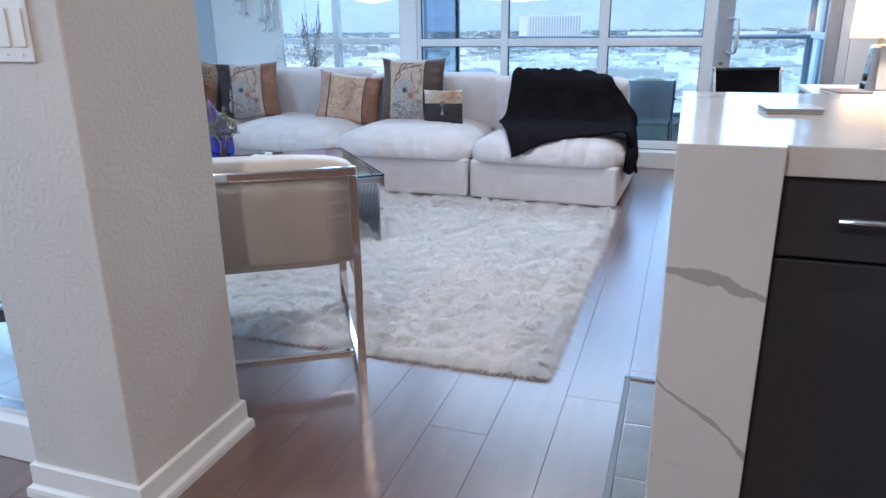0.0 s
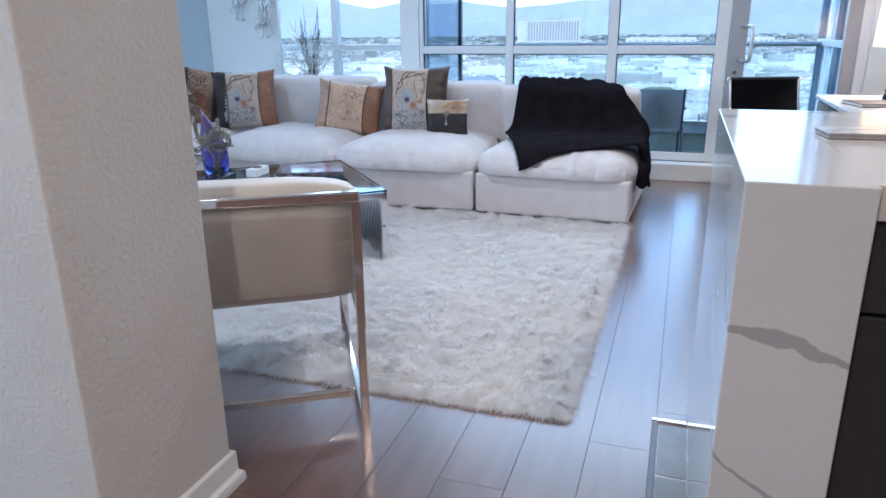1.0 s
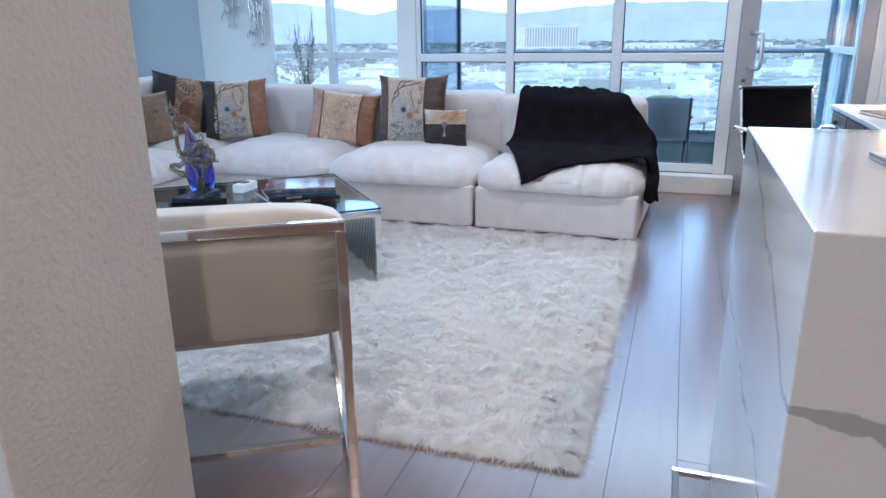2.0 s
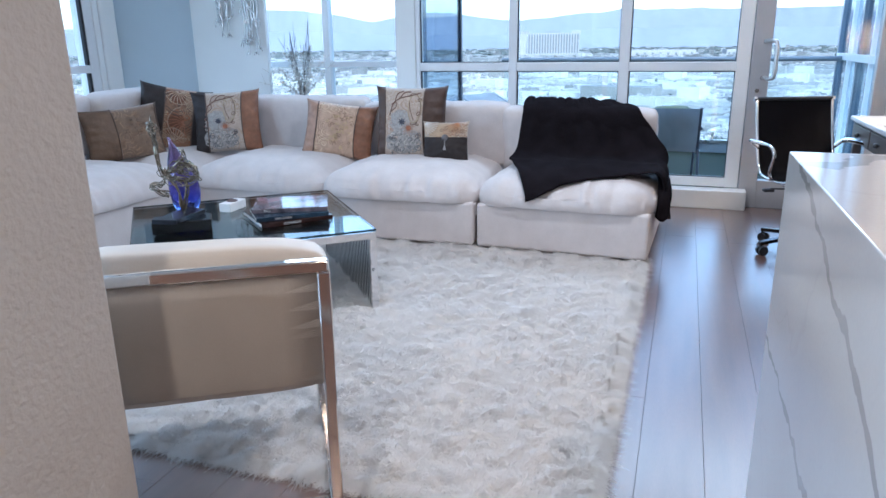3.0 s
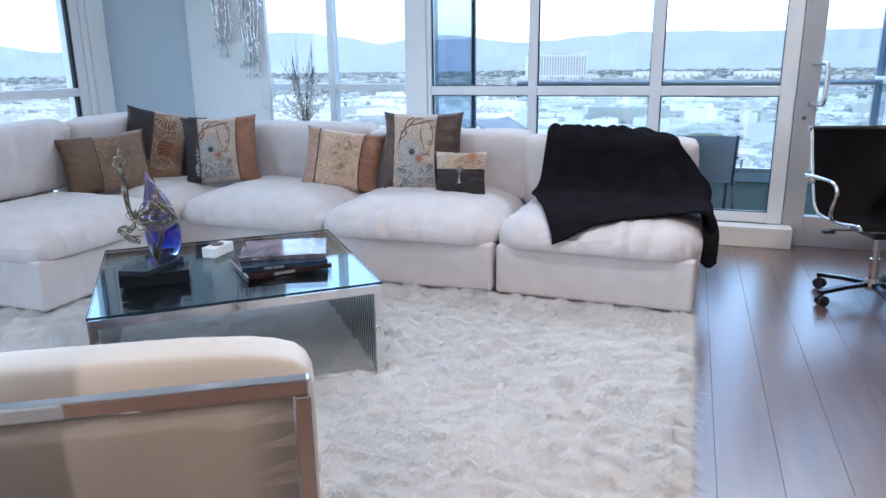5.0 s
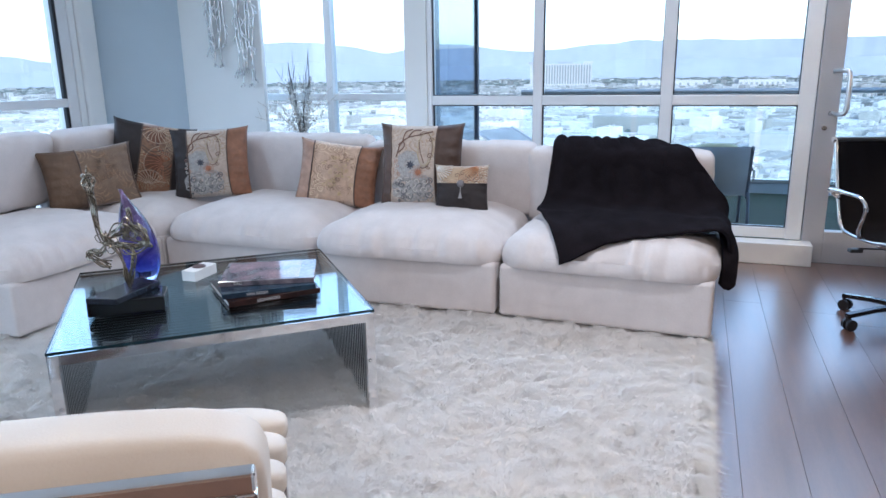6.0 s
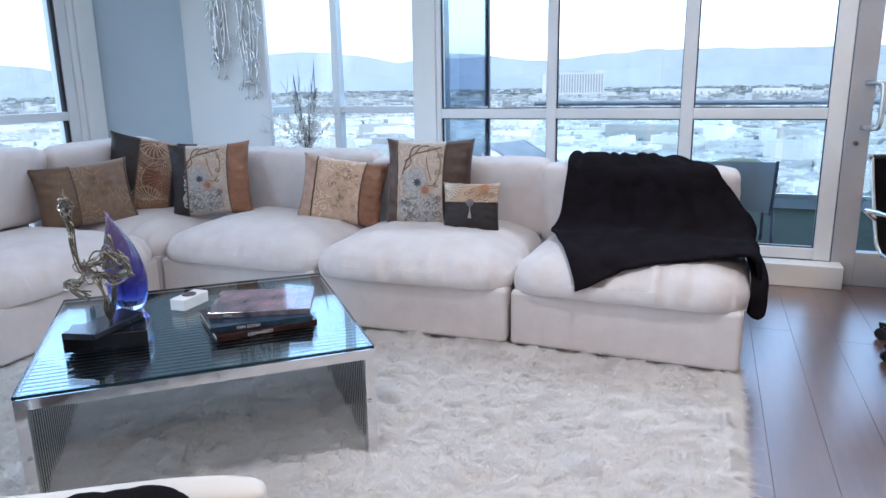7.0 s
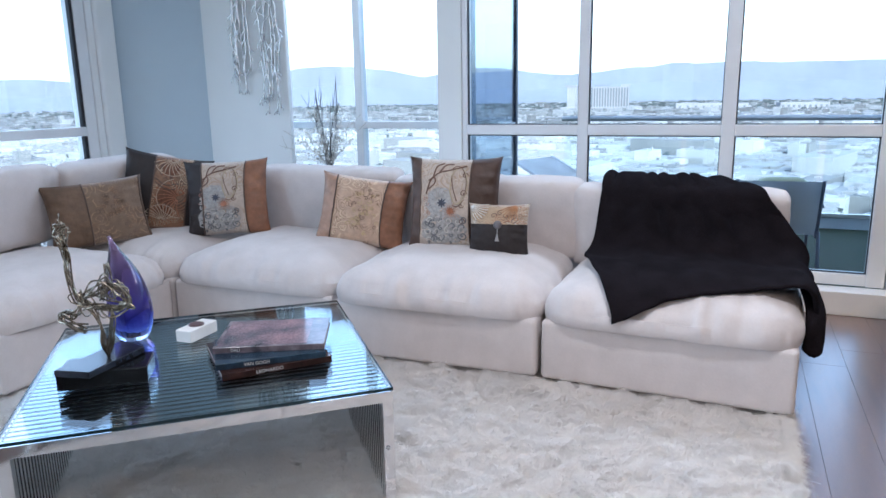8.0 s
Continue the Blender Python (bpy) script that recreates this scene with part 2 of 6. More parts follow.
def box(bm, x0, x1, y0, y1, z0, z1, bevel=0.0, seg=2):
    made = bmesh.ops.create_cube(bm, size=1.0)["verts"]
    for v in made:
        v.co = Vector(((x0 + x1) / 2 + v.co.x * (x1 - x0), (y0 + y1) / 2 + v.co.y * (y1 - y0), (z0 + z1) / 2 + v.co.z * (z1 - z0)))
    if bevel:
        edges = list({e for v in made for e in v.link_edges})
        bmesh.ops.bevel(bm, geom=edges, offset=bevel, segments=seg, affect="EDGES", profile=0.5)
    return bm


def boxes(*rows, bevel=0.0, seg=2):
    bm = bmesh.new()
    for r in rows:
        box(bm, *r, bevel=bevel, seg=seg)
    return bm


def tube(bm, pts, r, sides=6, r1=None, flat=None, closed=False):
    """A tube through points; r to r1 tapers; flat=(a, b) gives a rectangular bar."""
    pts = [Vector(p) for p in pts]
    n, rings = len(pts), []
    up = Vector((0, 0, 1))
    last = None
    for i, p in enumerate(pts):
        if closed:
            d = pts[(i + 1) % n] - pts[i - 1]
        else:
            d = pts[min(i + 1, n - 1)] - pts[max(i - 1, 0)]
        d.normalize()
        if last is None:
            a = d.cross(up)
            if a.length < 0.05:
                a = d.cross(Vector((1, 0, 0)))
        else:
            a = last - d * last.dot(d)
        a.normalize()
        last = a
        b = d.cross(a)
        rad = r if r1 is None else r + (r1 - r) * i / max(1, n - 1)
        if flat:
            cs = [(-1, -1), (1, -1), (1, 1), (-1, 1)]
            ring = [bm.verts.new(p + a * (c[0] * flat[0] / 2) + b * (c[1] * flat[1] / 2)) for c in cs]
        else:
            ring = [bm.verts.new(p + (a * math.cos(k * math.tau / sides) + b * math.sin(k * math.tau / sides)) * rad) for k in range(sides)]
        rings.append(ring)
    m = len(rings[0])
    for i in range(n if closed else n - 1):
        q, w = rings[i], rings[(i + 1) % n]
        for k in range(m):
            bm.faces.new((q[k], q[(k + 1) % m], w[(k + 1) % m], w[k]))
    if not closed:
        bm.faces.new(rings[0][::-1])
        bm.faces.new(rings[-1])
    return bm


def lathe(bm, prof, sides=24, shift=None):
    """Turns (r, z) rows round the z axis; shift(z) moves the axis."""
    rings = []
    for r, z in prof:
        ox, oy = shift(z) if shift else (0, 0)
        rings.append([bm.verts.new((ox + r * math.cos(k * math.tau / sides), oy + r * math.sin(k * math.tau / sides), z)) for k in range(sides)])
    for a, b in zip(rings, rings[1:]):
        for k in range(sides):
            bm.faces.new((a[k], a[(k + 1) % sides], b[(k + 1) % sides], b[k]))
    bm.faces.new(rings[0][::-1])
    bm.faces.new(rings[-1])
    return bm


def smooth_path(pts, n=8):
    """Catmull-Rom points through pts."""
    pts = [Vector(p) for p in pts]
    ext = [pts[0] * 2 - pts[1]] + pts + [pts[-1] * 2 - pts[-2]]
    out = []
    for i in range(1, len(ext) - 2):
        p0, p1, p2, p3 = ext[i - 1:i + 3]
        for k in range(n):
            t = k / n
            out.append(0.5 * ((2 * p1) + (p2 - p0) * t + (2 * p0 - 5 * p1 + 4 * p2 - p3) * t * t + (3 * p1 - p0 - 3 * p2 + p3) * t ** 3))
    return out + [pts[-1]]


def puff(w, d, h, p=5.0, crown=0.25, n=14, wrinkle=0.006, seed=0.0, droop=0.0, top=None, low=None, gather=0.0, dome=2.6):
    """A stuffed cushion: a rounded box, crowned top, slack edges. Centred in x and y, from z 0 to h.
    p: squareness in plan; top, low: squareness of the upper and lower rims."""
    bm = bmesh.new()
    bmesh.ops.create_cube(bm, size=2.0)
    bmesh.ops.subdivide_edges(bm, edges=bm.edges[:], cuts=n, use_grid_fill=True)
    for v in bm.verts:
        x, y, z = v.co
        q = (top or p) if z > 0 else (low or p)
        rxy = (abs(x) ** p + abs(y) ** p) ** (1 / p)
        k = (rxy ** q + abs(z) ** q) ** (1 / q)
        x, y, z = x / k, y / k, z / k
        f = (1 - min(1, abs(x)) ** dome) * (1 - min(1, abs(y)) ** dome)
        z2 = z * (1 - crown + crown * f) if z > 0 else z
        co = Vector((x * w / 2, y * d / 2, (z2 * 0.5 + 0.5) * h))
        co.z -= droop * (1 - f) * h * max(0, z) ** 2
        wv = noise.noise(co * 5 + Vector((seed, seed * 2, 0))) * 1.3 + noise.noise(co * Vector((24, 9, 14)) + Vector((seed, 0, 3))) * 0.7
        wv += 0.55 * noise.noise(co * Vector((46, 16, 20)) + Vector((0, seed, 7))) * (1 - f)
        co += Vector((x, y, z)).normalized() * wv * wrinkle
        if gather and y < -0.5:
            g = noise.noise((co.x * 17 + seed, 3.0, seed)) + 0.6 * noise.noise((co.x * 41, 5.0, seed))
            co.y -= gather * g * max(0.0, 1 - abs(z + 0.35) / 0.65)
            co.z += gather * 0.8 * g * max(0.0, -z)
        v.co = co
    return bm


def bun(w, d, h, p=7.0, side=0.36, soft=0.31, n=52, seed=0.0, wrinkle=0.009, gather=0.017):
    """A plump loose seat cushion: a low soft side that rolls over into a domed top. Centred in x and y, from z 0."""
    bm = bmesh.new()
    bmesh.ops.create_cube(bm, size=2.0)
    bmesh.ops.subdivide_edges(bm, edges=bm.edges[:], cuts=n, use_grid_fill=True)
    for v in bm.verts:
        x, y, z = v.co
        m = max(abs(x), abs(y))
        r = (abs(x) ** p + abs(y) ** p) ** (1 / p)
        k = m / r if r > 1e-6 else 1.0
        x, y = x * k, y * k
        co = Vector((x * w / 2, y * d / 2, 0.0))
        if z > 0.999:
            t = min(1.0, (1 - m) * min(w, d) / 2 / soft)
            co.z = h * (side + (1 - side) * math.sqrt(max(0.0, 1 - (1 - t) ** 2))) + 0.018 * (1 - m * m)
        else:
            co.z = h * side * (z + 1) / 2
        rim = max(0.0, 1 - (1 - m) * 5)
        edge = Vector((x * abs(x) ** 3, y * abs(y) ** 3, 0))
        if edge.length > 0:
            edge.normalize()
        f = max(0.0, min(1.0, co.z / (h * side)))
        swell = 0.016 * math.sin(math.pi * min(1.0, 0.2 + 0.6 * f)) if z < 0.999 else 0.016 * math.sin(math.pi * 0.8) * rim
        wv = noise.noise(co * 5 + Vector((seed, seed * 2, 0))) * 1.2 + noise.noise(co * Vector((17, 8, 14)) + Vector((seed, 0, 3))) * 0.8
        co += edge * swell * rim + Vector((0, 0, 0.8)) * wv * wrinkle * (1 if z > 0.999 else f * 0.5)
        if y < 0:
            # gathers that run up from the front seam and die out over the roll
            a = noise.noise((co.x * 11 + seed, 3.0, seed)) + 0.8 * noise.noise((co.x * 26 + 4 * co.z, 5.0, seed)) + 0.4 * noise.noise((co.x * 55, 8.0, seed))
            up = max(0.0, 1 - max(0.0, co.y + 0.5 * d - 0.02) / 0.17)
            co.y -= gather * a * up * min(1.0, 0.3 + f)
            if z > -0.999:
                co.z += gather * 0.5 * a * up * f
            else:
                co.z -= 0.006 * (noise.noise((co.x * 9 + seed, 1.0, 0)) + 0.3) * up
        v.co = co
    return bm
# ---------------------------------------------------------------- structure
H = 2.75                       # ceiling
FZ = -0.02                     # floor level
YN, YL, XW, XE = 6.70, 7.40, -5.65, 1.55

tagged(link("ceiling", boxes((-6.2, 3.3, -2.9, 7.9, H, H + 0.12)), CEIL), "plain white painted ceiling", "ceiling", kind="structure")

def window(name, label, frames, panes, gaskets=(), depth=0.0):
    """frames, panes: boxes; each pane is a mesh of its own."""
    root = tagged(link(name, boxes(*frames, bevel=0.004, seg=1), WHITE_FRAME), label, "window", kind="structure")
    for p in panes:
        part("pane", boxes(p), GLASS, root)
    if gaskets:
        part("gasket", boxes(*gaskets), DARK_GASKET, root)
    return root

# north glazing of the living room
cols = ((-2.535, -2.50), (-1.694, -1.626), (-0.779, -0.698), (0.105, 0.205))
fr = [(a, b, YN, YN + 0.10, 0.13, H) for a, b in cols]
pn, gk = [], []
for (a0, a1), (b0, b1) in zip(cols, cols[1:]):
    fr += [(a1, b0, YN + 0.003, YN + 0.097, 1.046, 1.116), (a1, b0, YN + 0.003, YN + 0.097, 0.133, 0.205), (a1, b0, YN + 0.003, YN + 0.097, H - 0.06, H - 0.002)]
    pn += [(a1, b0, YN + 0.045, YN + 0.053, 0.205, 1.046), (a1, b0, YN + 0.045, YN + 0.053, 1.116, H - 0.06)]
    gk += [(a1, a1 + 0.009, YN + 0.025, YN + 0.044, z0, z1) for z0, z1 in ((0.206, 1.045), (1.117, H - 0.061))]
    gk += [(b0 - 0.006, b0, YN + 0.025, YN + 0.044, z0, z1) for z0, z1 in ((0.206, 1.045), (1.117, H - 0.061))]
    gk += [(a1 + 0.01, b0 - 0.007, YN + 0.025, YN + 0.044, z0, z0 + 0.006) for z0 in (0.206, 1.117)]
    gk += [(a1 + 0.01, b0 - 0.007, YN + 0.025, YN + 0.044, 1.038, 1.045)]
window("window_1", "white aluminium window wall with transom and three bays of glass", fr, pn, gk)
tagged(link("window_sill", boxes((-2.70, 0.267, YN - 0.15, YN - 0.003, FZ, 0.128), bevel=0.006), TRIM), "low white boxed sill under the window wall", "window sill", kind="structure")

# the glazed balcony door beside it
door = tagged(link("door_1", boxes((0.21, 0.345, YN - 0.01, YN + 0.08, FZ, 2.30), (1.06, 1.16, YN - 0.007, YN + 0.077, FZ, 2.30),
                                   (0.345, 1.06, YN - 0.007, YN + 0.077, FZ, 0.20), (0.345, 1.06, YN - 0.007, YN + 0.077, 2.20, 2.297), bevel=0.004, seg=1),
                   mat("door_aluminium", (0.40, 0.40, 0.42), 0.4, var=0.05)), "closed glazed balcony door in a grey aluminium frame", "door", kind="structure")
part("pane", boxes((0.345, 1.06, YN + 0.03, YN + 0.038, 0.20, 2.20)), GLASS, door)
hb = bmesh.new()
tube(hb, smooth_path([(0.295, YN - 0.01, 1.265), (0.345, YN - 0.075, 1.268), (0.370, YN - 0.095, 1.245), (0.374, YN - 0.100, 1.13), (0.370, YN - 0.095, 1.015), (0.345, YN - 0.075, 0.992), (0.295, YN - 0.01, 0.995)]), 0.0155, 10)
part("door_handle", hb, STEEL, door, "brushed steel D-shaped pull handle", True)
lk = bmesh.new()
bmesh.ops.create_cone(lk, cap_ends=True, segments=16, radius1=0.017, radius2=0.015, depth=0.02, matrix=pose(0.27, YN - 0.018, 0.90, 90))
part("lock", lk, STEEL, door, "round steel lock cylinder")
tagged(link("door_frame", boxes((0.345, 1.06, YN + 0.0, YN + 0.08, 2.303, 2.36), (0.21, 1.16, YN, YN + 0.1, 2.361, H), (1.163, 1.24, YN - 0.005, YN + 0.1, FZ, H), bevel=0.003, seg=1), WHITE_FRAME),
       "white aluminium door frame", "door frame", kind="structure")

# piers between the bays
tagged(link("wall_north", boxes((-2.722, -2.538, YN - 0.01, YN + 0.14, FZ, H), (1.243, XE + 0.15, YN - 0.006, YN + 0.15, FZ, H), bevel=0.004, seg=1), WALL_SMOOTH), "smooth white painted pier between the window bays", "wall", kind="structure")
tagged(link("wall_pier", boxes((-5.10, -4.232, 7.0, 7.05, FZ, H), bevel=0.006), WALL_SMOOTH), "pale painted pier that carries the metal wall art", "wall", kind="structure")

# the set-back glazing behind the sofa corner
cols = ((-5.05, -5.0), (-3.817, -3.75), (-2.995, -2.94))
fr = [(a, b, YL, YL + 0.10, 0.13, H) for a, b in cols]
pn, gk = [], []
for (a0, a1), (b0, b1) in zip(cols, cols[1:]):
    fr += [(a1, b0, YL + 0.003, YL + 0.097, 1.056, 1.118), (a1, b0, YL + 0.003, YL + 0.097, 0.133, 0.205), (a1, b0, YL + 0.003, YL + 0.097, H - 0.06, H - 0.002)]
    pn += [(a1, b0, YL + 0.045, YL + 0.053, 0.205, 1.056), (a1, b0, YL + 0.045, YL + 0.053, 1.118, H - 0.06)]
window("window_2", "white aluminium window with two tall bays behind the sofa", fr, pn)
tagged(link("wall_north_recess", boxes((-5.05, -2.94, YL - 0.01, YL + 0.11, FZ, 0.13), (-5.20, -5.052, 7.05, YL + 0.1, FZ, H), (-2.938, -2.72, YL, YL + 0.1, FZ, H), (-2.722, -2.705, YN + 0.142, YL - 0.002, FZ, H)), WALL_SMOOTH), "smooth white wall below the recessed window", "wall", kind="structure")

# west side: window, rounded casing, angled wall with blue-grey shade in its colour
ys = (3.6, 3.67, 6.16, 6.26)
fr = [(XW - 0.10, XW, ys[0], ys[1], 0.13, H), (XW - 0.10, XW, ys[2], ys[3], 0.13, H),
      (XW - 0.097, XW - 0.003, ys[1], ys[2], 1.050, 1.122), (XW - 0.097, XW - 0.003, ys[1], ys[2], 0.133, 0.205), (XW - 0.097, XW - 0.003, ys[1], ys[2], H - 0.06, H - 0.002)]
pn = [(XW - 0.053, XW - 0.045, ys[1], ys[2], 0.205, 1.05), (XW - 0.053, XW - 0.045, ys[1], ys[2], 1.122, H - 0.06)]
gk = [(XW - 0.044, XW - 0.012, ys[2] - 0.03, ys[2], 0.206, 1.049), (XW - 0.044, XW - 0.012, ys[2] - 0.03, ys[2], 1.123, H - 0.061)]
window("window_3", "white aluminium side window with transom and dark gasket", fr, pn, gk)
wb = boxes((XW - 0.10, XW + 0.014, 6.263, 6.328, FZ, H), bevel=0.012, seg=3)
box(wb, XW - 0.10, XW + 0.034, 6.332, 6.535, FZ, H, bevel=0.03, seg=4)
tagged(link("window_casing", wb, WALL_SMOOTH, smooth=False), "white rounded casing beside the side window", "casing", kind="structure")
aw = bmesh.new()
a, b = Vector((-5.75, 6.50, 0)), Vector((-5.098, 7.02, 0))
nrm = Vector((a.y - b.y, b.x - a.x, 0)).normalized() * 0.15
vs = [aw.verts.new(p + Vector((0, 0, z))) for z in (FZ, H) for p in (a, b, b + nrm, a + nrm)]
for f in ((0, 1, 2, 3), (7, 6, 5, 4), (0, 4, 5, 1), (1, 5, 6, 2), (2, 6, 7, 3), (3, 7, 4, 0)):
    aw.faces.new([vs[i] for i in f])
bmesh.ops.recalc_face_normals(aw, faces=aw.faces[:])
tagged(link("wall_angled", aw, WALL_SHADED), "angled corner wall with its bluish shade put into the colour", "wall", kind="structure")
tagged(link("wall_west", boxes((XW - 0.15, XW - 0.002, 1.46, 3.6, FZ, H), (XW - 0.15, XW, -2.75, -1.2, FZ, H), (XW - 0.15, XW, 0.9, 1.46, FZ, H),
                               (XW - 0.15, XW - 0.002, 3.6, 6.26, FZ, 0.13), (XW - 0.15, XW, -1.2, 0.9, FZ, 0.5), (XW - 0.15, XW, -1.2, 0.9, 2.5, H),
                               (XW - 0.25, XW - 0.101, 6.26, 6.62, FZ, H)), WALL_SMOOTH), "smooth white west wall", "wall", kind="structure")
window("window_4", "plain white window in the hall's west wall", [(XW - 0.1, XW - 0.05, -1.2, -1.14, 0.5, 2.5), (XW - 0.1, XW - 0.05, 0.84, 0.9, 0.5, 2.5), (XW - 0.1, XW - 0.05, -1.14, 0.84, 0.5, 0.56), (XW - 0.1, XW - 0.05, -1.14, 0.84, 2.44, 2.5)],
       [(XW - 0.078, XW - 0.07, -1.14, 0.84, 0.56, 2.44)])
# never in view; umber is chosen for the chrome's reflections and the bounce light
tagged(link("wall_south", boxes((-5.8, 3.15, -2.75, -2.6, FZ, H)), mat("wall_umber_for_chrome", (0.32, 0.24, 0.19), 0.7, var=0.08, bump=0.15, bscale=100)), "plain unseen south wall, umber to tint the chrome's reflections", "wall", kind="structure")
tagged(link("wall_east", boxes((XE, XE + 0.15, 3.35, YN - 0.01, FZ, H), (XE + 0.15, 3.15, 3.35, 3.5, FZ, H), (3.0, 3.15, -2.6, 3.35, FZ, H)), mat("wall_paint_warm_grey", (0.42, 0.40, 0.40), 0.75, var=0.05, bump=0.2, bscale=100)),
       "warm grey painted wall beside the desk", "wall", kind="structure")

# the textured column at the kitchen's edge
CX0, CX1, CY0, CY1 = -1.65, -1.29, 1.235, 1.70
tagged(link("column", boxes((CX0, CX1, CY0, CY1, FZ, H), bevel=0.006, seg=3), WALL), "textured off-white painted column with rounded corners", "column", kind="structure")

def skirting(name, pts, label):
    """A moulded baseboard round a closed plan of corners (counter-clockwise)."""
    prof = ((0.0, 0.105), (0.008, 0.105), (0.012, 0.100), (0.013, 0.040), (0.016, 0.036), (0.024, 0.030), (0.027, 0.018), (0.027, 0.0))
    bm = bmesh.new()
    rings = []
    for (px, py), (sx, sy) in pts:
        rings.append([bm.verts.new((px + sx * o, py + sy * o, z + FZ)) for o, z in prof])
    for q, w in zip(rings, rings[1:]):
        for k in range(len(prof) - 1):
            bm.faces.new((q[k], w[k], w[k + 1], q[k + 1]))
    bmesh.ops.recalc_face_normals(bm, faces=bm.faces[:])
    ob = link(name, bm, TRIM)
    return tagged(ob, label, "baseboard", kind="structure")

skirting("baseboard", [((CX0, CY1), (-1, 1)), ((CX0, CY0), (-1, -1)), ((CX1, CY0), (1, -1)), ((CX1, CY1), (1, 1)), ((CX0, CY1), (-1, 1))], "white moulded baseboard round the column")

# glass partition behind the column
glz = tagged(link("glass_partition", boxes((-5.65, -1.653, 1.335, 1.455, FZ, 0.115), bevel=0.004), TRIM), "low white kerb carrying a clear glass partition", "partition", kind="structure")
part("channel", boxes((-5.64, -1.655, 1.375, 1.415, 0.117, 0.135)), STEEL, glz, "metal glazing channel")
part("pane", boxes((-5.64, -1.657, 1.391, 1.399, 0.130, 2.6)), GLASS, glz)

# ceiling downlights, all added out of view
def downlight(x, y, watts, col):
    root = thing("ceiling_light", "round recessed white ceiling downlight, lit, added out of view", "ceiling light", (x, y, H), group="recessed downlights")
    bm = bmesh.new()
    lathe(bm, [(0.085, -0.001), (0.085, -0.008), (0.068, -0.010), (0.066, -0.002)], 24)
    part("trim_ring", bm, CEIL, root)
    lamp = new("lamp", bpy.data.lights.new("downlight", "AREA"))
    lamp.data.shape, lamp.data.size, lamp.data.energy, lamp.data.color = "DISK", 0.16, watts, col
    lamp.parent = root
    lamp.matrix_basis = pose(0, 0, -0.014)

for row in LAMPS:
    downlight(*row)

# ---------------------------------------------------------------- balcony
tagged(link("balcony_floor", boxes((-6.5, 1.40, YN + 0.11, 10.05, -0.25, -0.02)), mat("balcony_turf", (0.022, 0.038, 0.016), 0.9, var=0.3, scale=14, bump=0.6, bscale=200)), "balcony deck covered with green turf", "balcony", kind="structure")
tagged(link("balcony_kerb", boxes((-2.5, 1.40, 9.62, 9.80, -0.02, 0.10), bevel=0.006), mat("kerb_concrete", (0.22, 0.25, 0.29), 0.8, var=0.1, bump=0.2)), "grey concrete kerb at the balcony edge", "kerb", kind="structure")
tagged(link("glazing_channel", boxes((-2.5, 1.40, 9.60, 9.64, 0.101, 0.135)), STEEL), "bright metal glazing channel on the balcony kerb", "channel", kind="structure")
rail = thing("balcony_railing", "steel balcony railing with a round top rail and glass panels", "railing", (0, 9.72, 0))
rb = bmesh.new(); tube(rb, [(-2.5, 0, 1.06), (1.40, 0, 1.06)], 0.028, 10)
part("top_rail", rb, mat("rail_grey", (0.30, 0.33, 0.36), 0.4, metal=0.6), rail)
for i in range(4):
    x = -2.5 + i * 1.30
    part("post", boxes((x - 0.012, x + 0.012, -0.02, 0.02, 0.10, 0.22)), STEEL, rail)
for i in range(3):
    x = -2.5 + i * 1.30
    part("pane", boxes((x + 0.03, x + 1.27, -0.005, 0.005, 0.13, 1.0)), GLASS, rail)

fin = thing("privacy_screen", "tinted blue glass privacy screen with a dark post", "glass screen", (-2.53, 0, 0))
part("pane", boxes((-0.006, 0.006, YN + 0.11, 7.97, 0.0, 2.7)), GLASS_TINT, fin)
part("post", boxes((-0.02, 0.02, 7.97, 8.02, -0.02, 2.75)), mat("dark_post", (0.03, 0.045, 0.08), 0.4), fin)
part("rail", boxes((-0.012, 0.012, YN + 0.11, 7.97, 1.05, 1.09)), WHITE_FRAME, fin)

wing = thing("glazed_wing", "neighbouring balcony wing with dark blue glazing and white transom", "building wing", (1.40, 0, 0))
part("transom", boxes((-0.03, 0.05, YN + 0.15, 10.05, 1.045, 1.115)), WHITE_FRAME, wing)
for i, y in enumerate((7.05, 7.95, 8.45, 8.98, 9.45, 10.05)):
    part("mullion", boxes((-0.025, 0.05, y - 0.03, y + 0.03, -0.2, 1.043), (-0.025, 0.05, y - 0.03, y + 0.03, 1.117, 3.0)), mat("mullion_blue", (0.11, 0.14, 0.18), 0.35) if i % 2 else WHITE_FRAME, wing)
for y0, y1 in zip((7.05, 7.95, 8.45, 8.98, 9.45), (7.95, 8.45, 8.98, 9.45, 10.05)):
    part("pane", boxes((0.01, 0.02, y0 + 0.03, y1 - 0.03, -0.2, 1.043), (0.01, 0.02, y0 + 0.03, y1 - 0.03, 1.117, 3.0)), GLASS_DARK, wing)

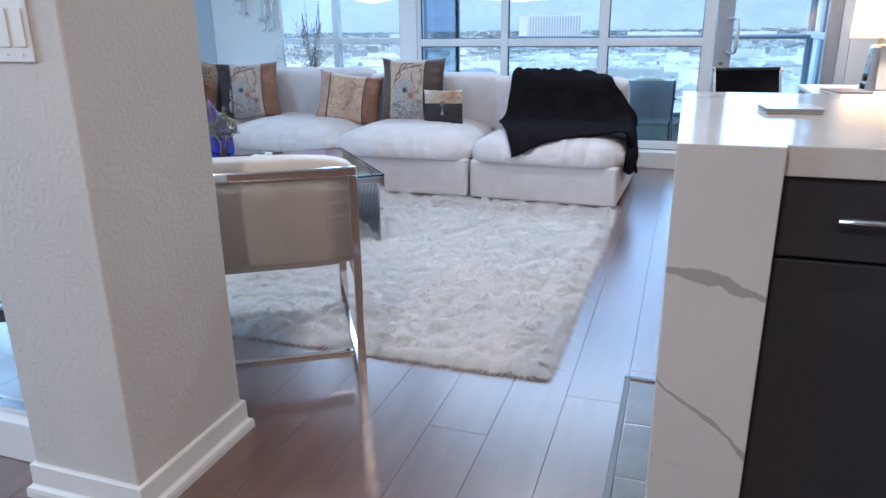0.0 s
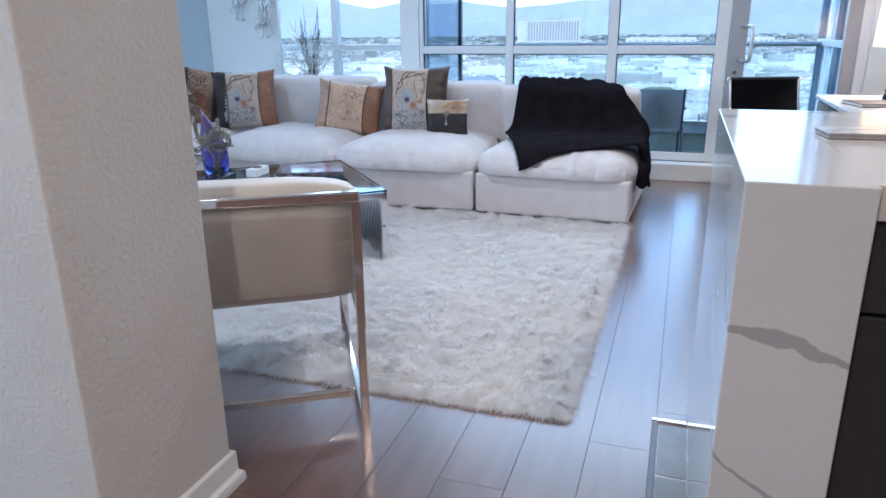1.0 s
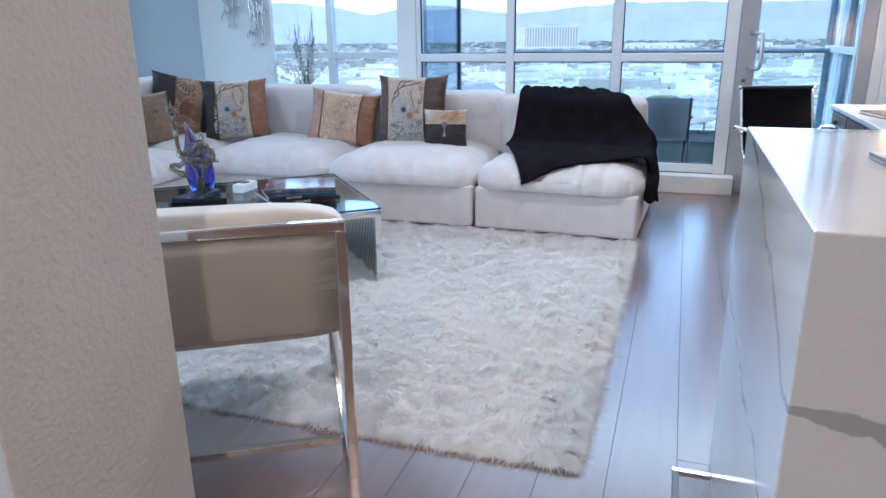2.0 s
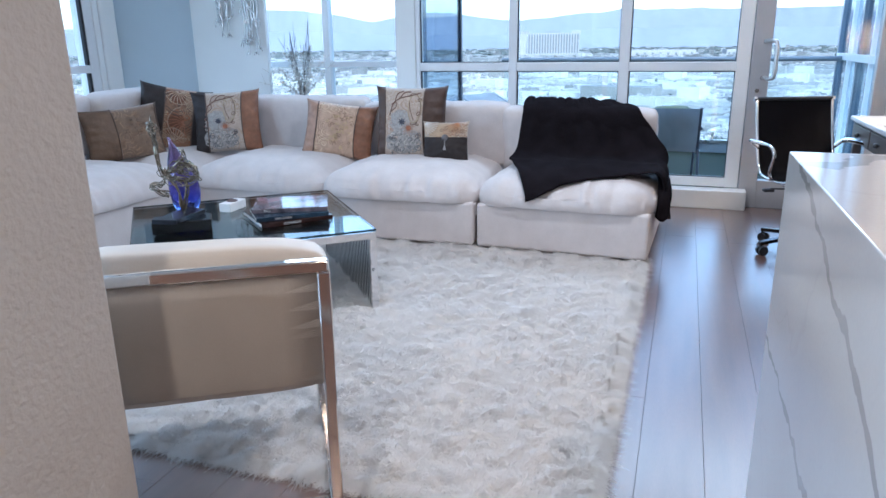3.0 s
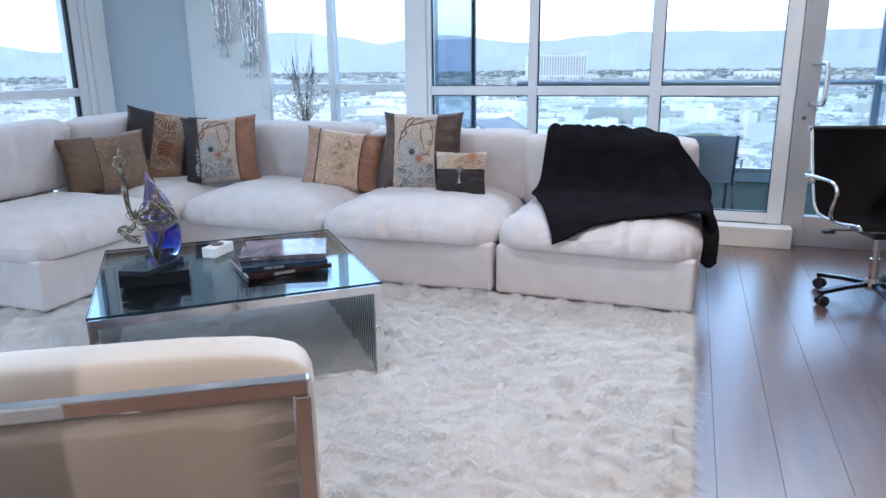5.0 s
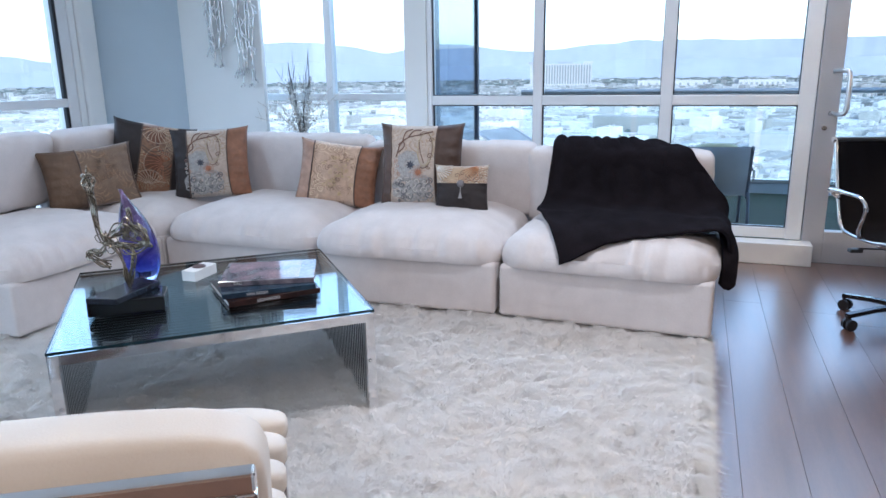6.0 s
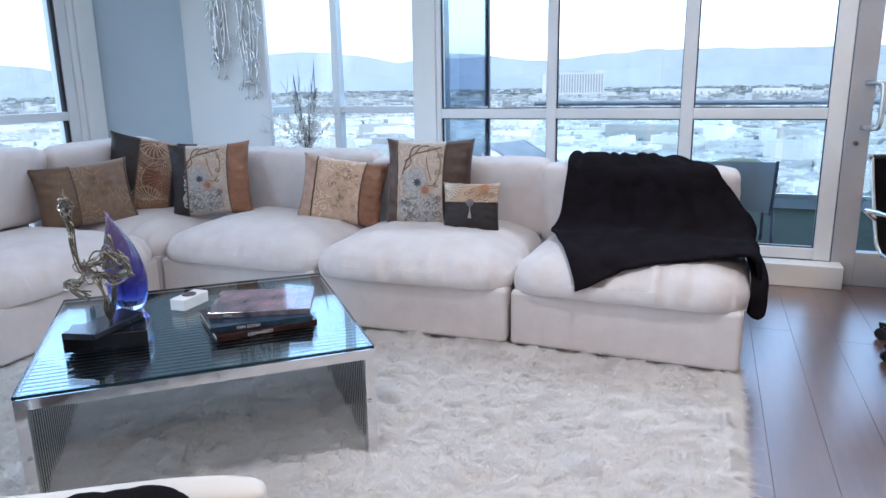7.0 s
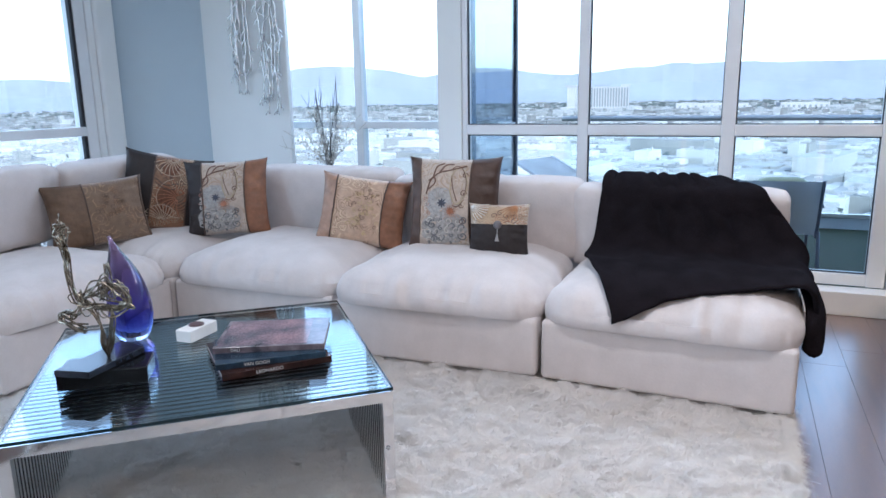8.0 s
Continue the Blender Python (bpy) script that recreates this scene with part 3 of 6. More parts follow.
def patio_chair(at, turn, cloth=(0.42, 0.45, 0.48), label="metal patio chair with a blue-grey sling back"):
    root = thing("patio_chair", label, "patio chair", at, turn, "balcony chairs")
    dark = mat("patio_frame", (0.08, 0.10, 0.14), 0.4, metal=0.5)
    sling = mat("patio_sling", cloth, 0.8, bump=0.3, bscale=300)
    for s in (-1, 1):
        bm = bmesh.new()
        tube(bm, smooth_path([(s * 0.28, -0.10, 0.72), (s * 0.28, 0.02, 0.36), (s * 0.28, 0.05, 0.30), (s * 0.28, 0.50, 0.34)]), 0.013, 8)
        part("side_frame", bm, dark, root, smooth=True)
        bm = bmesh.new()
        tube(bm, smooth_path([(s * 0.29, 0.50, 0.0), (s * 0.29, 0.44, 0.48), (s * 0.30, 0.35, 0.53), (s * 0.30, 0.0, 0.53)]), 0.013, 8)
        part("armrest", bm, dark, root, smooth=True)
        bm = bmesh.new(); tube(bm, [(s * 0.29, 0.02, 0.34), (s * 0.29, -0.10, 0.0)], 0.013, 8)
        part("leg", bm, dark, root, smooth=True)
    bm = bmesh.new()
    prof = smooth_path([(0, -0.10, 0.715), (0, 0.015, 0.36), (0, 0.08, 0.315), (0, 0.50, 0.34)])
    rows = [[bm.verts.new((s * 0.27, p.y, p.z)) for s in (-1, 0, 1)] for p in prof]
    for q, w in zip(rows, rows[1:]):
        for k in range(2):
            bm.faces.new((q[k], q[k + 1], w[k + 1], w[k]))
    bmesh.ops.solidify(bm, geom=bm.faces[:], thickness=0.006)
    part("sling", bm, sling, root)
    return root

patio_chair((-0.385, 7.46, -0.02), 4)

bm = puff(0.40, 0.40, 0.13, p=4.0, crown=0.4, seed=41, wrinkle=0.004, n=10)
ob = link("outdoor_cushion", bm, mat("pale_lime_cloth", (0.52, 0.55, 0.38), 0.85, var=0.15, bump=0.3, bscale=250), smooth=True)
ob.matrix_basis = pose(-0.36, 7.535, 0.512, 107, 0, 4) @ pose(0, 0, -0.065)
tagged(ob, "pale lime green cushion leaning in the patio chair", "cushion")

def sun_lounger(at, turn):
    """Runs along +x from the raised back's top."""
    root = thing("sun_lounger", "white sling sun lounger with its back raised", "sun lounger", at, turn)
    pale = mat("lounger_sling", (0.85, 0.85, 0.84), 0.7, bump=0.2, bscale=200)
    for nm, a, b in (("backrest", (0.0, 0.75), (0.62, 0.47)), ("seat", (0.63, 0.465), (1.15, 0.42))):
        bm = bmesh.new()
        rows = []
        for i in range(9):
            f = i / 8
            sag = -0.03 * math.sin(math.pi * f)
            rows.append([bm.verts.new((a[0] + (b[0] - a[0]) * f, s, a[1] + (b[1] - a[1]) * f + sag * (1 - abs(s) / 0.3))) for s in (-0.28, -0.14, 0, 0.14, 0.28)])
        for q, w in zip(rows, rows[1:]):
            for k in range(4):
                bm.faces.new((q[k], q[k + 1], w[k + 1], w[k]))
        bmesh.ops.solidify(bm, geom=bm.faces[:], thickness=0.09)
        part(nm, bm, pale, root, smooth=True)
        for s in (-0.3, 0.3):
            bm = bmesh.new(); tube(bm, [(a[0], s, a[1]), (b[0], s, b[1])], 0.014, 8)
            part("side_frame", bm, WHITE_FRAME, root, smooth=True)
    for x in (0.62, 1.10):
        for s in (-0.3, 0.3):
            bm = bmesh.new(); tube(bm, [(x, s, 0.36), (x, s, 0.0)], 0.014, 8)
            part("leg", bm, WHITE_FRAME, root, smooth=True)
sun_lounger((-2.47, 8.40, -0.02), -22)

# ---------------------------------------------------------------- distance
GZ = -45.0
gb = bmesh.new()
bmesh.ops.create_circle(gb, cap_ends=True, segments=96, radius=4700, matrix=pose(0, 0, GZ))
gm = mat("valley_floor", (0.15, 0.165, 0.165), 0.9, var=0.25, scale=0.012, col2=(0.085, 0.10, 0.10), bscale=0.09)
tagged(link("ground", gb, gm), "flat built-up valley floor far below", "ground", kind="structure")

def many_boxes(name, rows, material, label, category, root=None):
    """rows: x, y, width, depth, height, turn, base."""
    co, fc = [], []
    for x, y, w, d, h, t, z in rows:
        c, s = math.cos(t) / 2, math.sin(t) / 2
        o = len(co)
        for dz in (0, h):
            for a, b in ((-1, -1), (1, -1), (1, 1), (-1, 1)):
                co.append((x + a * w * c - b * d * s, y + a * w * s + b * d * c, z + dz))
        fc += [(o, o + 1, o + 5, o + 4), (o + 1, o + 2, o + 6, o + 5), (o + 2, o + 3, o + 7, o + 6), (o + 3, o, o + 4, o + 7), (o + 4, o + 5, o + 6, o + 7)]
    me = bpy.data.meshes.new(name)
    me.from_pydata(co, [], fc)
    me.materials.append(material)
    return tagged(new(name, me), label, category, kind="stuff")

rng = np.random.default_rng(5)
rows, units, cars, lots, roads = [], [], [], [], []
for i in range(7600):
    r = 130 * (1 + 30 * rng.random() ** 1.5)
    a = radians(rng.uniform(-64, 24))
    x, y = r * math.sin(a), r * math.cos(a)
    big = rng.random() < 0.28
    w, d = (rng.uniform(22, 60), rng.uniform(14, 34)) if big else (rng.uniform(8, 22), rng.uniform(7, 16))
    h = rng.uniform(4, 8.5) if rng.random() < 0.93 else rng.uniform(9, 16)
    if r < 330:
        w, d, h = w * 0.55, d * 0.55, h * 0.8
    t = radians(-18.8 + rng.choice((0, 90)) + rng.normal(0, 1.5))
    rows.append((x, y, w, d, h, t, GZ))
    if r < 1500:
        for k in range(int(rng.integers(2, 7))):
            units.append((x + rng.uniform(-0.3, 0.3) * min(w, d), y + rng.uniform(-0.3, 0.3) * min(w, d), rng.uniform(1, 3.5), rng.uniform(1, 3), rng.uniform(0.7, 1.8), t, GZ + h))
# beyond 1 km the distance haze is put into a darker, bluer roof colour
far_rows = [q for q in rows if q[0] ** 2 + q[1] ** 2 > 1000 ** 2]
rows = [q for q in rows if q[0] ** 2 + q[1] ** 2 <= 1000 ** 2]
many_boxes("distant_buildings", far_rows, mat("far_roofs_haze", (0.145, 0.155, 0.16), 0.85, var=0.15, scale=0.05, island=0.5, bscale=0.6), "countless small pale buildings towards the horizon, haze put into their colour", "buildings")
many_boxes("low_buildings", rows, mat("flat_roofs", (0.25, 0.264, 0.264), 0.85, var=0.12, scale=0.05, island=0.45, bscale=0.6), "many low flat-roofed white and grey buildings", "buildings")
many_boxes("roof_units", units, mat("roof_metal", (0.24, 0.25, 0.26), 0.7, island=0.35), "small rooftop air units on the flat roofs", "roof units")
for i in range(60):
    r = 110 * (1 + 14 * rng.random() ** 1.4)
    a = radians(rng.uniform(-62, 22))
    x, y, t = r * math.sin(a), r * math.cos(a), radians(-18.8 + rng.choice((0, 90)))
    w, d = rng.uniform(35, 90), rng.uniform(25, 60)
    lots.append((x, y, w, d, 0.08, t, GZ))
    for k in range(int(w * d / 46)):
        u, v = rng.integers(0, int(w / 2.9)) * 2.9 - w / 2 + 1.5, rng.integers(0, max(1, int(d / 7))) * 7 - d / 2 + 2.5
        if rng.random() < 0.55:
            cars.append((x + u * math.cos(t) - v * math.sin(t), y + u * math.sin(t) + v * math.cos(t), 1.8, 4.4, 1.4, t, GZ + 0.08))
for i in range(26):
    u = 90 + i * rng.uniform(70, 120)
    roads.append((u * 0.55 - 900, u * 1.0, 4200, rng.uniform(9, 20), 0.05, radians(-18.8 + rng.normal(0, 2)), GZ))
for i in range(14):
    a = radians(rng.uniform(-60, 20))
    roads.append((900 * math.sin(a), 900 * math.cos(a), rng.uniform(9, 16), 2600, 0.06, radians(-18.8), GZ))
many_boxes("parking_lots", lots, mat("lot_asphalt", (0.15, 0.155, 0.16), 0.9, var=0.2, scale=0.2, island=0.3), "asphalt parking lots between the buildings", "parking lots")
many_boxes("roads", roads, mat("road_concrete", (0.24, 0.24, 0.24), 0.9, var=0.15, scale=0.1), "straight pale roads across the valley", "roads")
many_boxes("parked_cars", cars, mat("car_paint", (0.22, 0.23, 0.24), 0.3, island=0.8), "rows of parked cars far below", "cars")

# trees of the valley: small uneven clumps of leaves
co, fc = [], []
ico = bmesh.new(); bmesh.ops.create_icosphere(ico, subdivisions=1, radius=1.0)
ico.verts.ensure_lookup_table()
base_v = np.array([v.co[:] for v in ico.verts]); base_f = [tuple(v.index for v in f.verts) for f in ico.faces]
ico.free()
for i in range(3600):
    far = i > 1300
    r = 130 * (1 + 24 * rng.random() ** 1.2) if not far else rng.uniform(2300, 4500)
    a = radians(rng.uniform(-64, 24))
    x, y = r * math.sin(a), r * math.cos(a)
    s = rng.uniform(2.0, 4.2) * (1.6 if far else 1.0)
    for k in range(2 if far else 4):
        jit = 1 + 0.3 * rng.normal(size=(len(base_v), 1))
        v = base_v * jit * s * rng.uniform(0.5, 0.8) * np.array((3.4 if far else 1.0, 1, 0.6 if far else 1.0)) + np.array((x, y, GZ + s * 1.1)) + rng.normal(0, s * 0.45, 3) * np.array((1, 1, 0.5))
        o = len(co)
        co += [tuple(p) for p in v]
        fc += [(f[0] + o, f[1] + o, f[2] + o) for f in base_f]
me = bpy.data.meshes.new("valley_trees"); me.from_pydata(co, [], fc)
me.materials.append(mat("valley_foliage", (0.058, 0.074, 0.074), 0.95, var=0.3, scale=0.4, island=0.4))
tagged(new("valley_trees", me), "dusty green trees scattered over the valley", "trees", kind="stuff")

# hotel block
hd = 2250.0
ha = radians(-10.4)
hotel = thing("hotel_tower", "wide pale hotel slab with vertical ribs and a darker end tower", "hotel", (hd * math.sin(ha), hd * math.cos(ha), GZ), 10.4)
HM = mat("hotel_concrete", (0.19, 0.20, 0.21), 0.8, var=0.08, scale=0.05)
HD = mat("hotel_glass", (0.075, 0.088, 0.105), 0.4, var=0.1, scale=0.1)
part("wall", boxes((-62, 92, -12, 12, 0, 66)), HD, hotel)
for i in range(20):
    x = -62 + i * 8.1
    part("rib", boxes((x - 1.7, x + 1.7, -14, -11.9, 4, 66.5)), HM, hotel)
part("parapet", boxes((-64, 94, -14.5, 12.5, 66.6, 70)), HM, hotel)
part("end_tower", boxes((-92, -66, -14, 16, 0, 70)), HM, hotel)
part("tower_cap", boxes((-98, -58, -16, 18, 70.2, 76)), mat("hotel_cap", (0.16, 0.17, 0.2), 0.7), hotel)
part("tower_cap", boxes((70, 96, -16, 14, 70.2, 76)), HM, hotel)
for i in range(7):
    part("sign_bar", boxes((-8 + i * 6.5, -4 + i * 6.5, -13, -12, 71, 75.5)), mat("sign_dark", (0.1, 0.11, 0.13), 0.6), hotel)
part("podium", boxes((-110, 130, -40, 30, 0, 10)), HM, hotel)
for dx, w in ((330, 190), (560, 120), (-420, 130)):
    hall = thing("exhibition_hall", "long pale low exhibition hall with bays", "hall", (hd * math.sin(ha) + dx, hd * math.cos(ha) - 80, GZ), 10)
    part("wall", boxes((-w / 2, w / 2, -25, 25, 0, 19)), HM, hall)
    for i in range(9):
        x = -w / 2 + (i + 0.5) * w / 9
        part("bay_opening", boxes((x - 3, x + 3, -25.6, -25.05, 5, 12)), HD, hall)

# mountain ranges
def ridge(name, dist, peaks, colour, jag, seed, glow):
    """peaks: (bearing, elevation) in degrees, joined smoothly and broken by noise. glow: emission that stands in for
    haze.
    """
    bm = bmesh.new()
    xs, zs = [p[0] for p in peaks], [p[1] for p in peaks]
    prev = None
    n = 420
    for i in range(n + 1):
        a = xs[0] + (xs[-1] - xs[0]) * i / n
        e = np.interp(a, xs, zs)
        e += jag * (noise.noise((a * 0.55 + seed, 0, 0)) + 0.5 * noise.noise((a * 1.7 + seed, 3, 0)) + 0.22 * noise.noise((a * 5 + seed, 7, 0)))
        ring = []
        for k in range(7):
            f = k / 6
            d = dist + 160 * f + 14 * noise.noise((a * 1.3, f * 3, seed))
            z = 1.3 + d * math.tan(radians(e)) * f + (GZ * (1 - f))
            ring.append(bm.verts.new((d * math.sin(radians(a)), d * math.cos(radians(a)), z)))
        if prev:
            for k in range(6):
                bm.faces.new((prev[k], ring[k], ring[k + 1], prev[k + 1]))
        prev = ring
    bmesh.ops.recalc_face_normals(bm, faces=bm.faces[:])
    m = mat(name + "_rock_haze", colour, 0.95, var=0.12, scale=0.004, bscale=0.03)
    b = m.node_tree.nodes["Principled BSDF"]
    # blue emission puts the distance haze into the rock
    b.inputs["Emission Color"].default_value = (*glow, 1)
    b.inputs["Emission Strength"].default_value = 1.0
    return tagged(link(name, bm, m, smooth=True), "blue mountain range on the horizon, haze put in as glow", "mountains", kind="structure")

ridge("backdrop_mountains", 4420, ((-66, 1.2), (-58, 1.5), (-52, 1.7), (-48, 1.1), (-42, 1.4), (-36, 2.1), (-32, 2.55), (-28.5, 2.4), (-24, 1.6), (-20.5, 2.3), (-18, 2.2), (-15, 1.75), (-12.5, 1.55), (-8.6, 1.95), (-4.5, 2.25), (0, 2.2), (3.2, 2.1), (8, 2.05), (16, 2.0), (28, 1.6)), (0.10, 0.11, 0.13), 0.10, 3.1, HAZE_GLOW)
ridge("backdrop_foothills", 4250, ((-66, 0.3), (-50, 0.5), (-38, 0.9), (-30, 1.0), (-22, 0.6), (-14, 0.5), (-6, 0.9), (2, 0.8), (12, 0.7), (28, 0.5)), (0.10, 0.11, 0.13), 0.10, 8.4, tuple(g * 1.15 for g in HAZE_GLOW))
# ---------------------------------------------------------------- kitchen island
isl = thing("kitchen_island", "kitchen island with white veined waterfall stone and dark cabinets", "kitchen island", (0, 0, 0))
IZ = 1.026
def slab(x0, x1, y0, y1, z0, z1, mitred):
    """A stone slab with eased edges but for the one at x = mitred, where it meets its neighbour."""
    bm = boxes((x0, x1, y0, y1, z0, z1))
    edges = [e for e in bm.edges if not all(abs(v.co.x - mitred) < 1e-4 and v.co.z > z1 - 1e-4 for v in e.verts)]
    bmesh.ops.bevel(bm, geom=edges, offset=0.003, segments=2, affect="EDGES", profile=0.5)
    return bm
part("waterfall_panel", slab(-0.006, 0.192, 1.435, 2.56, FZ, IZ - 0.002, 0.192), MARBLE, isl, "white stone waterfall end with grey veins")
part("worktop", slab(0.1922, 1.50, 1.462, 2.56, IZ - 0.062, IZ - 0.002, 0.1922), MARBLE, isl, "polished white veined stone worktop")
part("carcass", boxes((0.194, 1.50, 1.50, 2.54, 0.09, IZ - 0.064)), CABINET, isl, "dark cabinet body")
part("plinth", boxes((0.20, 1.50, 1.56, 2.5, FZ, 0.088)), PLASTIC, isl)
for i in range(2):
    x0 = 0.198 + i * 0.65
    dr = part("drawer", boxes((x0, x0 + 0.645, 1.478, 1.498, 0.80, IZ - 0.066), bevel=0.002, seg=1), CABINET, isl, "dark slab drawer front")
    bm = boxes((x0, x0 + 0.645, 1.478, 1.498, 0.10, 0.792), bevel=0.002, seg=1)
    front = max((f for f in bm.faces if f.normal.y < -0.9), key=lambda f: f.calc_area())
    bmesh.ops.inset_individual(bm, faces=[front], thickness=0.085)
    for v in front.verts:
        v.co.y += 0.007
    part("cabinet_door", bm, CABINET, isl, "dark shaker cabinet door")
    hb = bmesh.new()
    tube(hb, [(x0 + 0.10, 1.448, 0.886), (x0 + 0.54, 1.448, 0.886)], 0.006, 10)
    for x in (x0 + 0.13, x0 + 0.51):
        tube(hb, [(x, 1.448, 0.886), (x, 1.479, 0.886)], 0.005, 8)
    part("handle", hb, CHROME, dr, "slim chrome bar handle", True)

pad = thing("magazine", "thin pale grey magazine lying on the island worktop", "magazine", (0.262, 2.03, IZ), 6)
part("cover", boxes((-0.068, 0.068, -0.06, 0.06, 0.0, 0.002), (-0.068, 0.068, -0.06, 0.06, 0.0095, 0.0115)), mat("magazine_cover", (0.60, 0.60, 0.61), 0.2, var=0.25, scale=18), pad)
part("pages", boxes((-0.066, 0.066, -0.058, 0.058, 0.0022, 0.0093)), mat("paper", (0.30, 0.30, 0.31), 0.7), pad)

# inlaid tile strip at the island's foot, edged in steel
ts = tagged(link("kitchen_tiles", boxes((-0.118, -0.008, -2.5, 2.425, FZ - 0.013, FZ - 0.004)), SUBFLOOR), "strip of grey stone tile along the island", "tiles", kind="structure")
for i in range(16):
    y1 = 2.423 - i * 0.305
    part("tile", boxes((-0.094, -0.009, y1 - 0.30, y1 - 0.012, FZ - 0.0035, FZ + 0.001)), TILE, ts)
part("edge_trim", boxes((-0.118, -0.098, -2.5, 2.432, FZ - 0.003, FZ + 0.006), bevel=0.002, seg=1), mat("dull_trim", (0.16, 0.16, 0.17), 0.45, metal=0.5), ts, "dull steel floor trim")
part("end_trim", boxes((-0.12, -0.007, 2.427, 2.445, FZ - 0.003, FZ + 0.008), bevel=0.002, seg=1), CHROME, ts, "bright metal end strip")

# ---------------------------------------------------------------- rug
RX0, RX1, RY0, RY1 = -4.30, -0.414, 2.350, 5.25
rug = thing("shag_rug", "large white long-pile shag rug with cream tips", "rug", (0, 0, 0))
def pile_height(x, y):
    """Height of the matted pile: billows, tufts and fine clumps, rolled off at the border."""
    e = max(0.0, min(1.0, min(x - RX0, RX1 - x, y - RY0, RY1 - y) / 0.03))
    soft = abs(noise.noise((x * 12, y * 12, 0.5))) * 0.046 + noise.noise((x * 4, y * 4, 2.0)) * 0.005 + abs(noise.noise((x * 23, y * 23, 4.0))) * 0.014
    return FZ + 0.004 + math.sqrt(e) * (0.001 + soft)
rb = bmesh.new()
NX, NY = 250, 188
grid = []
for j in range(NY + 1):
    for i in range(NX + 1):
        x, y = RX0 + (RX1 - RX0) * i / NX, RY0 + (RY1 - RY0) * j / NY
        grid.append(rb.verts.new((x, y, pile_height(x, y))))
for j in range(NY):
    for i in range(NX):
        k = j * (NX + 1) + i
        rb.faces.new((grid[k], grid[k + 1], grid[k + NX + 2], grid[k + NX + 1]))
PILE = mat("rug_pile", (0.97, 0.96, 0.95), 0.9, var=0.03, scale=4.5, col2=(0.965, 0.925, 0.875), fac=0.48, island=0.03, bscale=160, sheen=0.45)
pn_, pl_ = PILE.node_tree.nodes, PILE.node_tree.links
tr_, ms_ = pn_.new("ShaderNodeBsdfTranslucent"), pn_.new("ShaderNodeMixShader")
tr_.inputs[0].default_value = (0.97, 0.955, 0.94, 1)
ms_.inputs[0].default_value = 0.55
pl_.new(pn_["Principled BSDF"].outputs[0], ms_.inputs[1]); pl_.new(tr_.outputs[0], ms_.inputs[2]); pl_.new(ms_.outputs[0], pn_["Material Output"].inputs[0])
up_ = pn_.new("ShaderNodeNewGeometry")
mixn = pn_.new("ShaderNodeMix"); mixn.data_type = "VECTOR"; mixn.inputs[0].default_value = 0.55
tuft = pn_.new("ShaderNodeTexNoise"); tuft.inputs["Scale"].default_value, tuft.inputs["Detail"].default_value = 15.0, 2.5
tco = pn_.new("ShaderNodeTexCoord")
lean_ = pn_.new("ShaderNodeVectorMath"); lean_.operation = "MULTIPLY_ADD"
lean_.inputs[1].default_value, lean_.inputs[2].default_value = (3.0, 3.0, 0.0), (-1.5, -1.5, 1.0)
pl_.new(tco.outputs["Object"], tuft.inputs[0]); pl_.new(tuft.outputs["Color"], lean_.inputs[0]); pl_.new(lean_.outputs[0], mixn.inputs[5])
pl_.new(up_.outputs["Normal"], mixn.inputs[4])
nn_ = pn_.new("ShaderNodeVectorMath"); nn_.operation = "NORMALIZE"
pl_.new(mixn.outputs[1], nn_.inputs[0]); pl_.new(nn_.outputs[0], pn_["Principled BSDF"].inputs["Normal"])
part("backing", rb, PILE, rug)

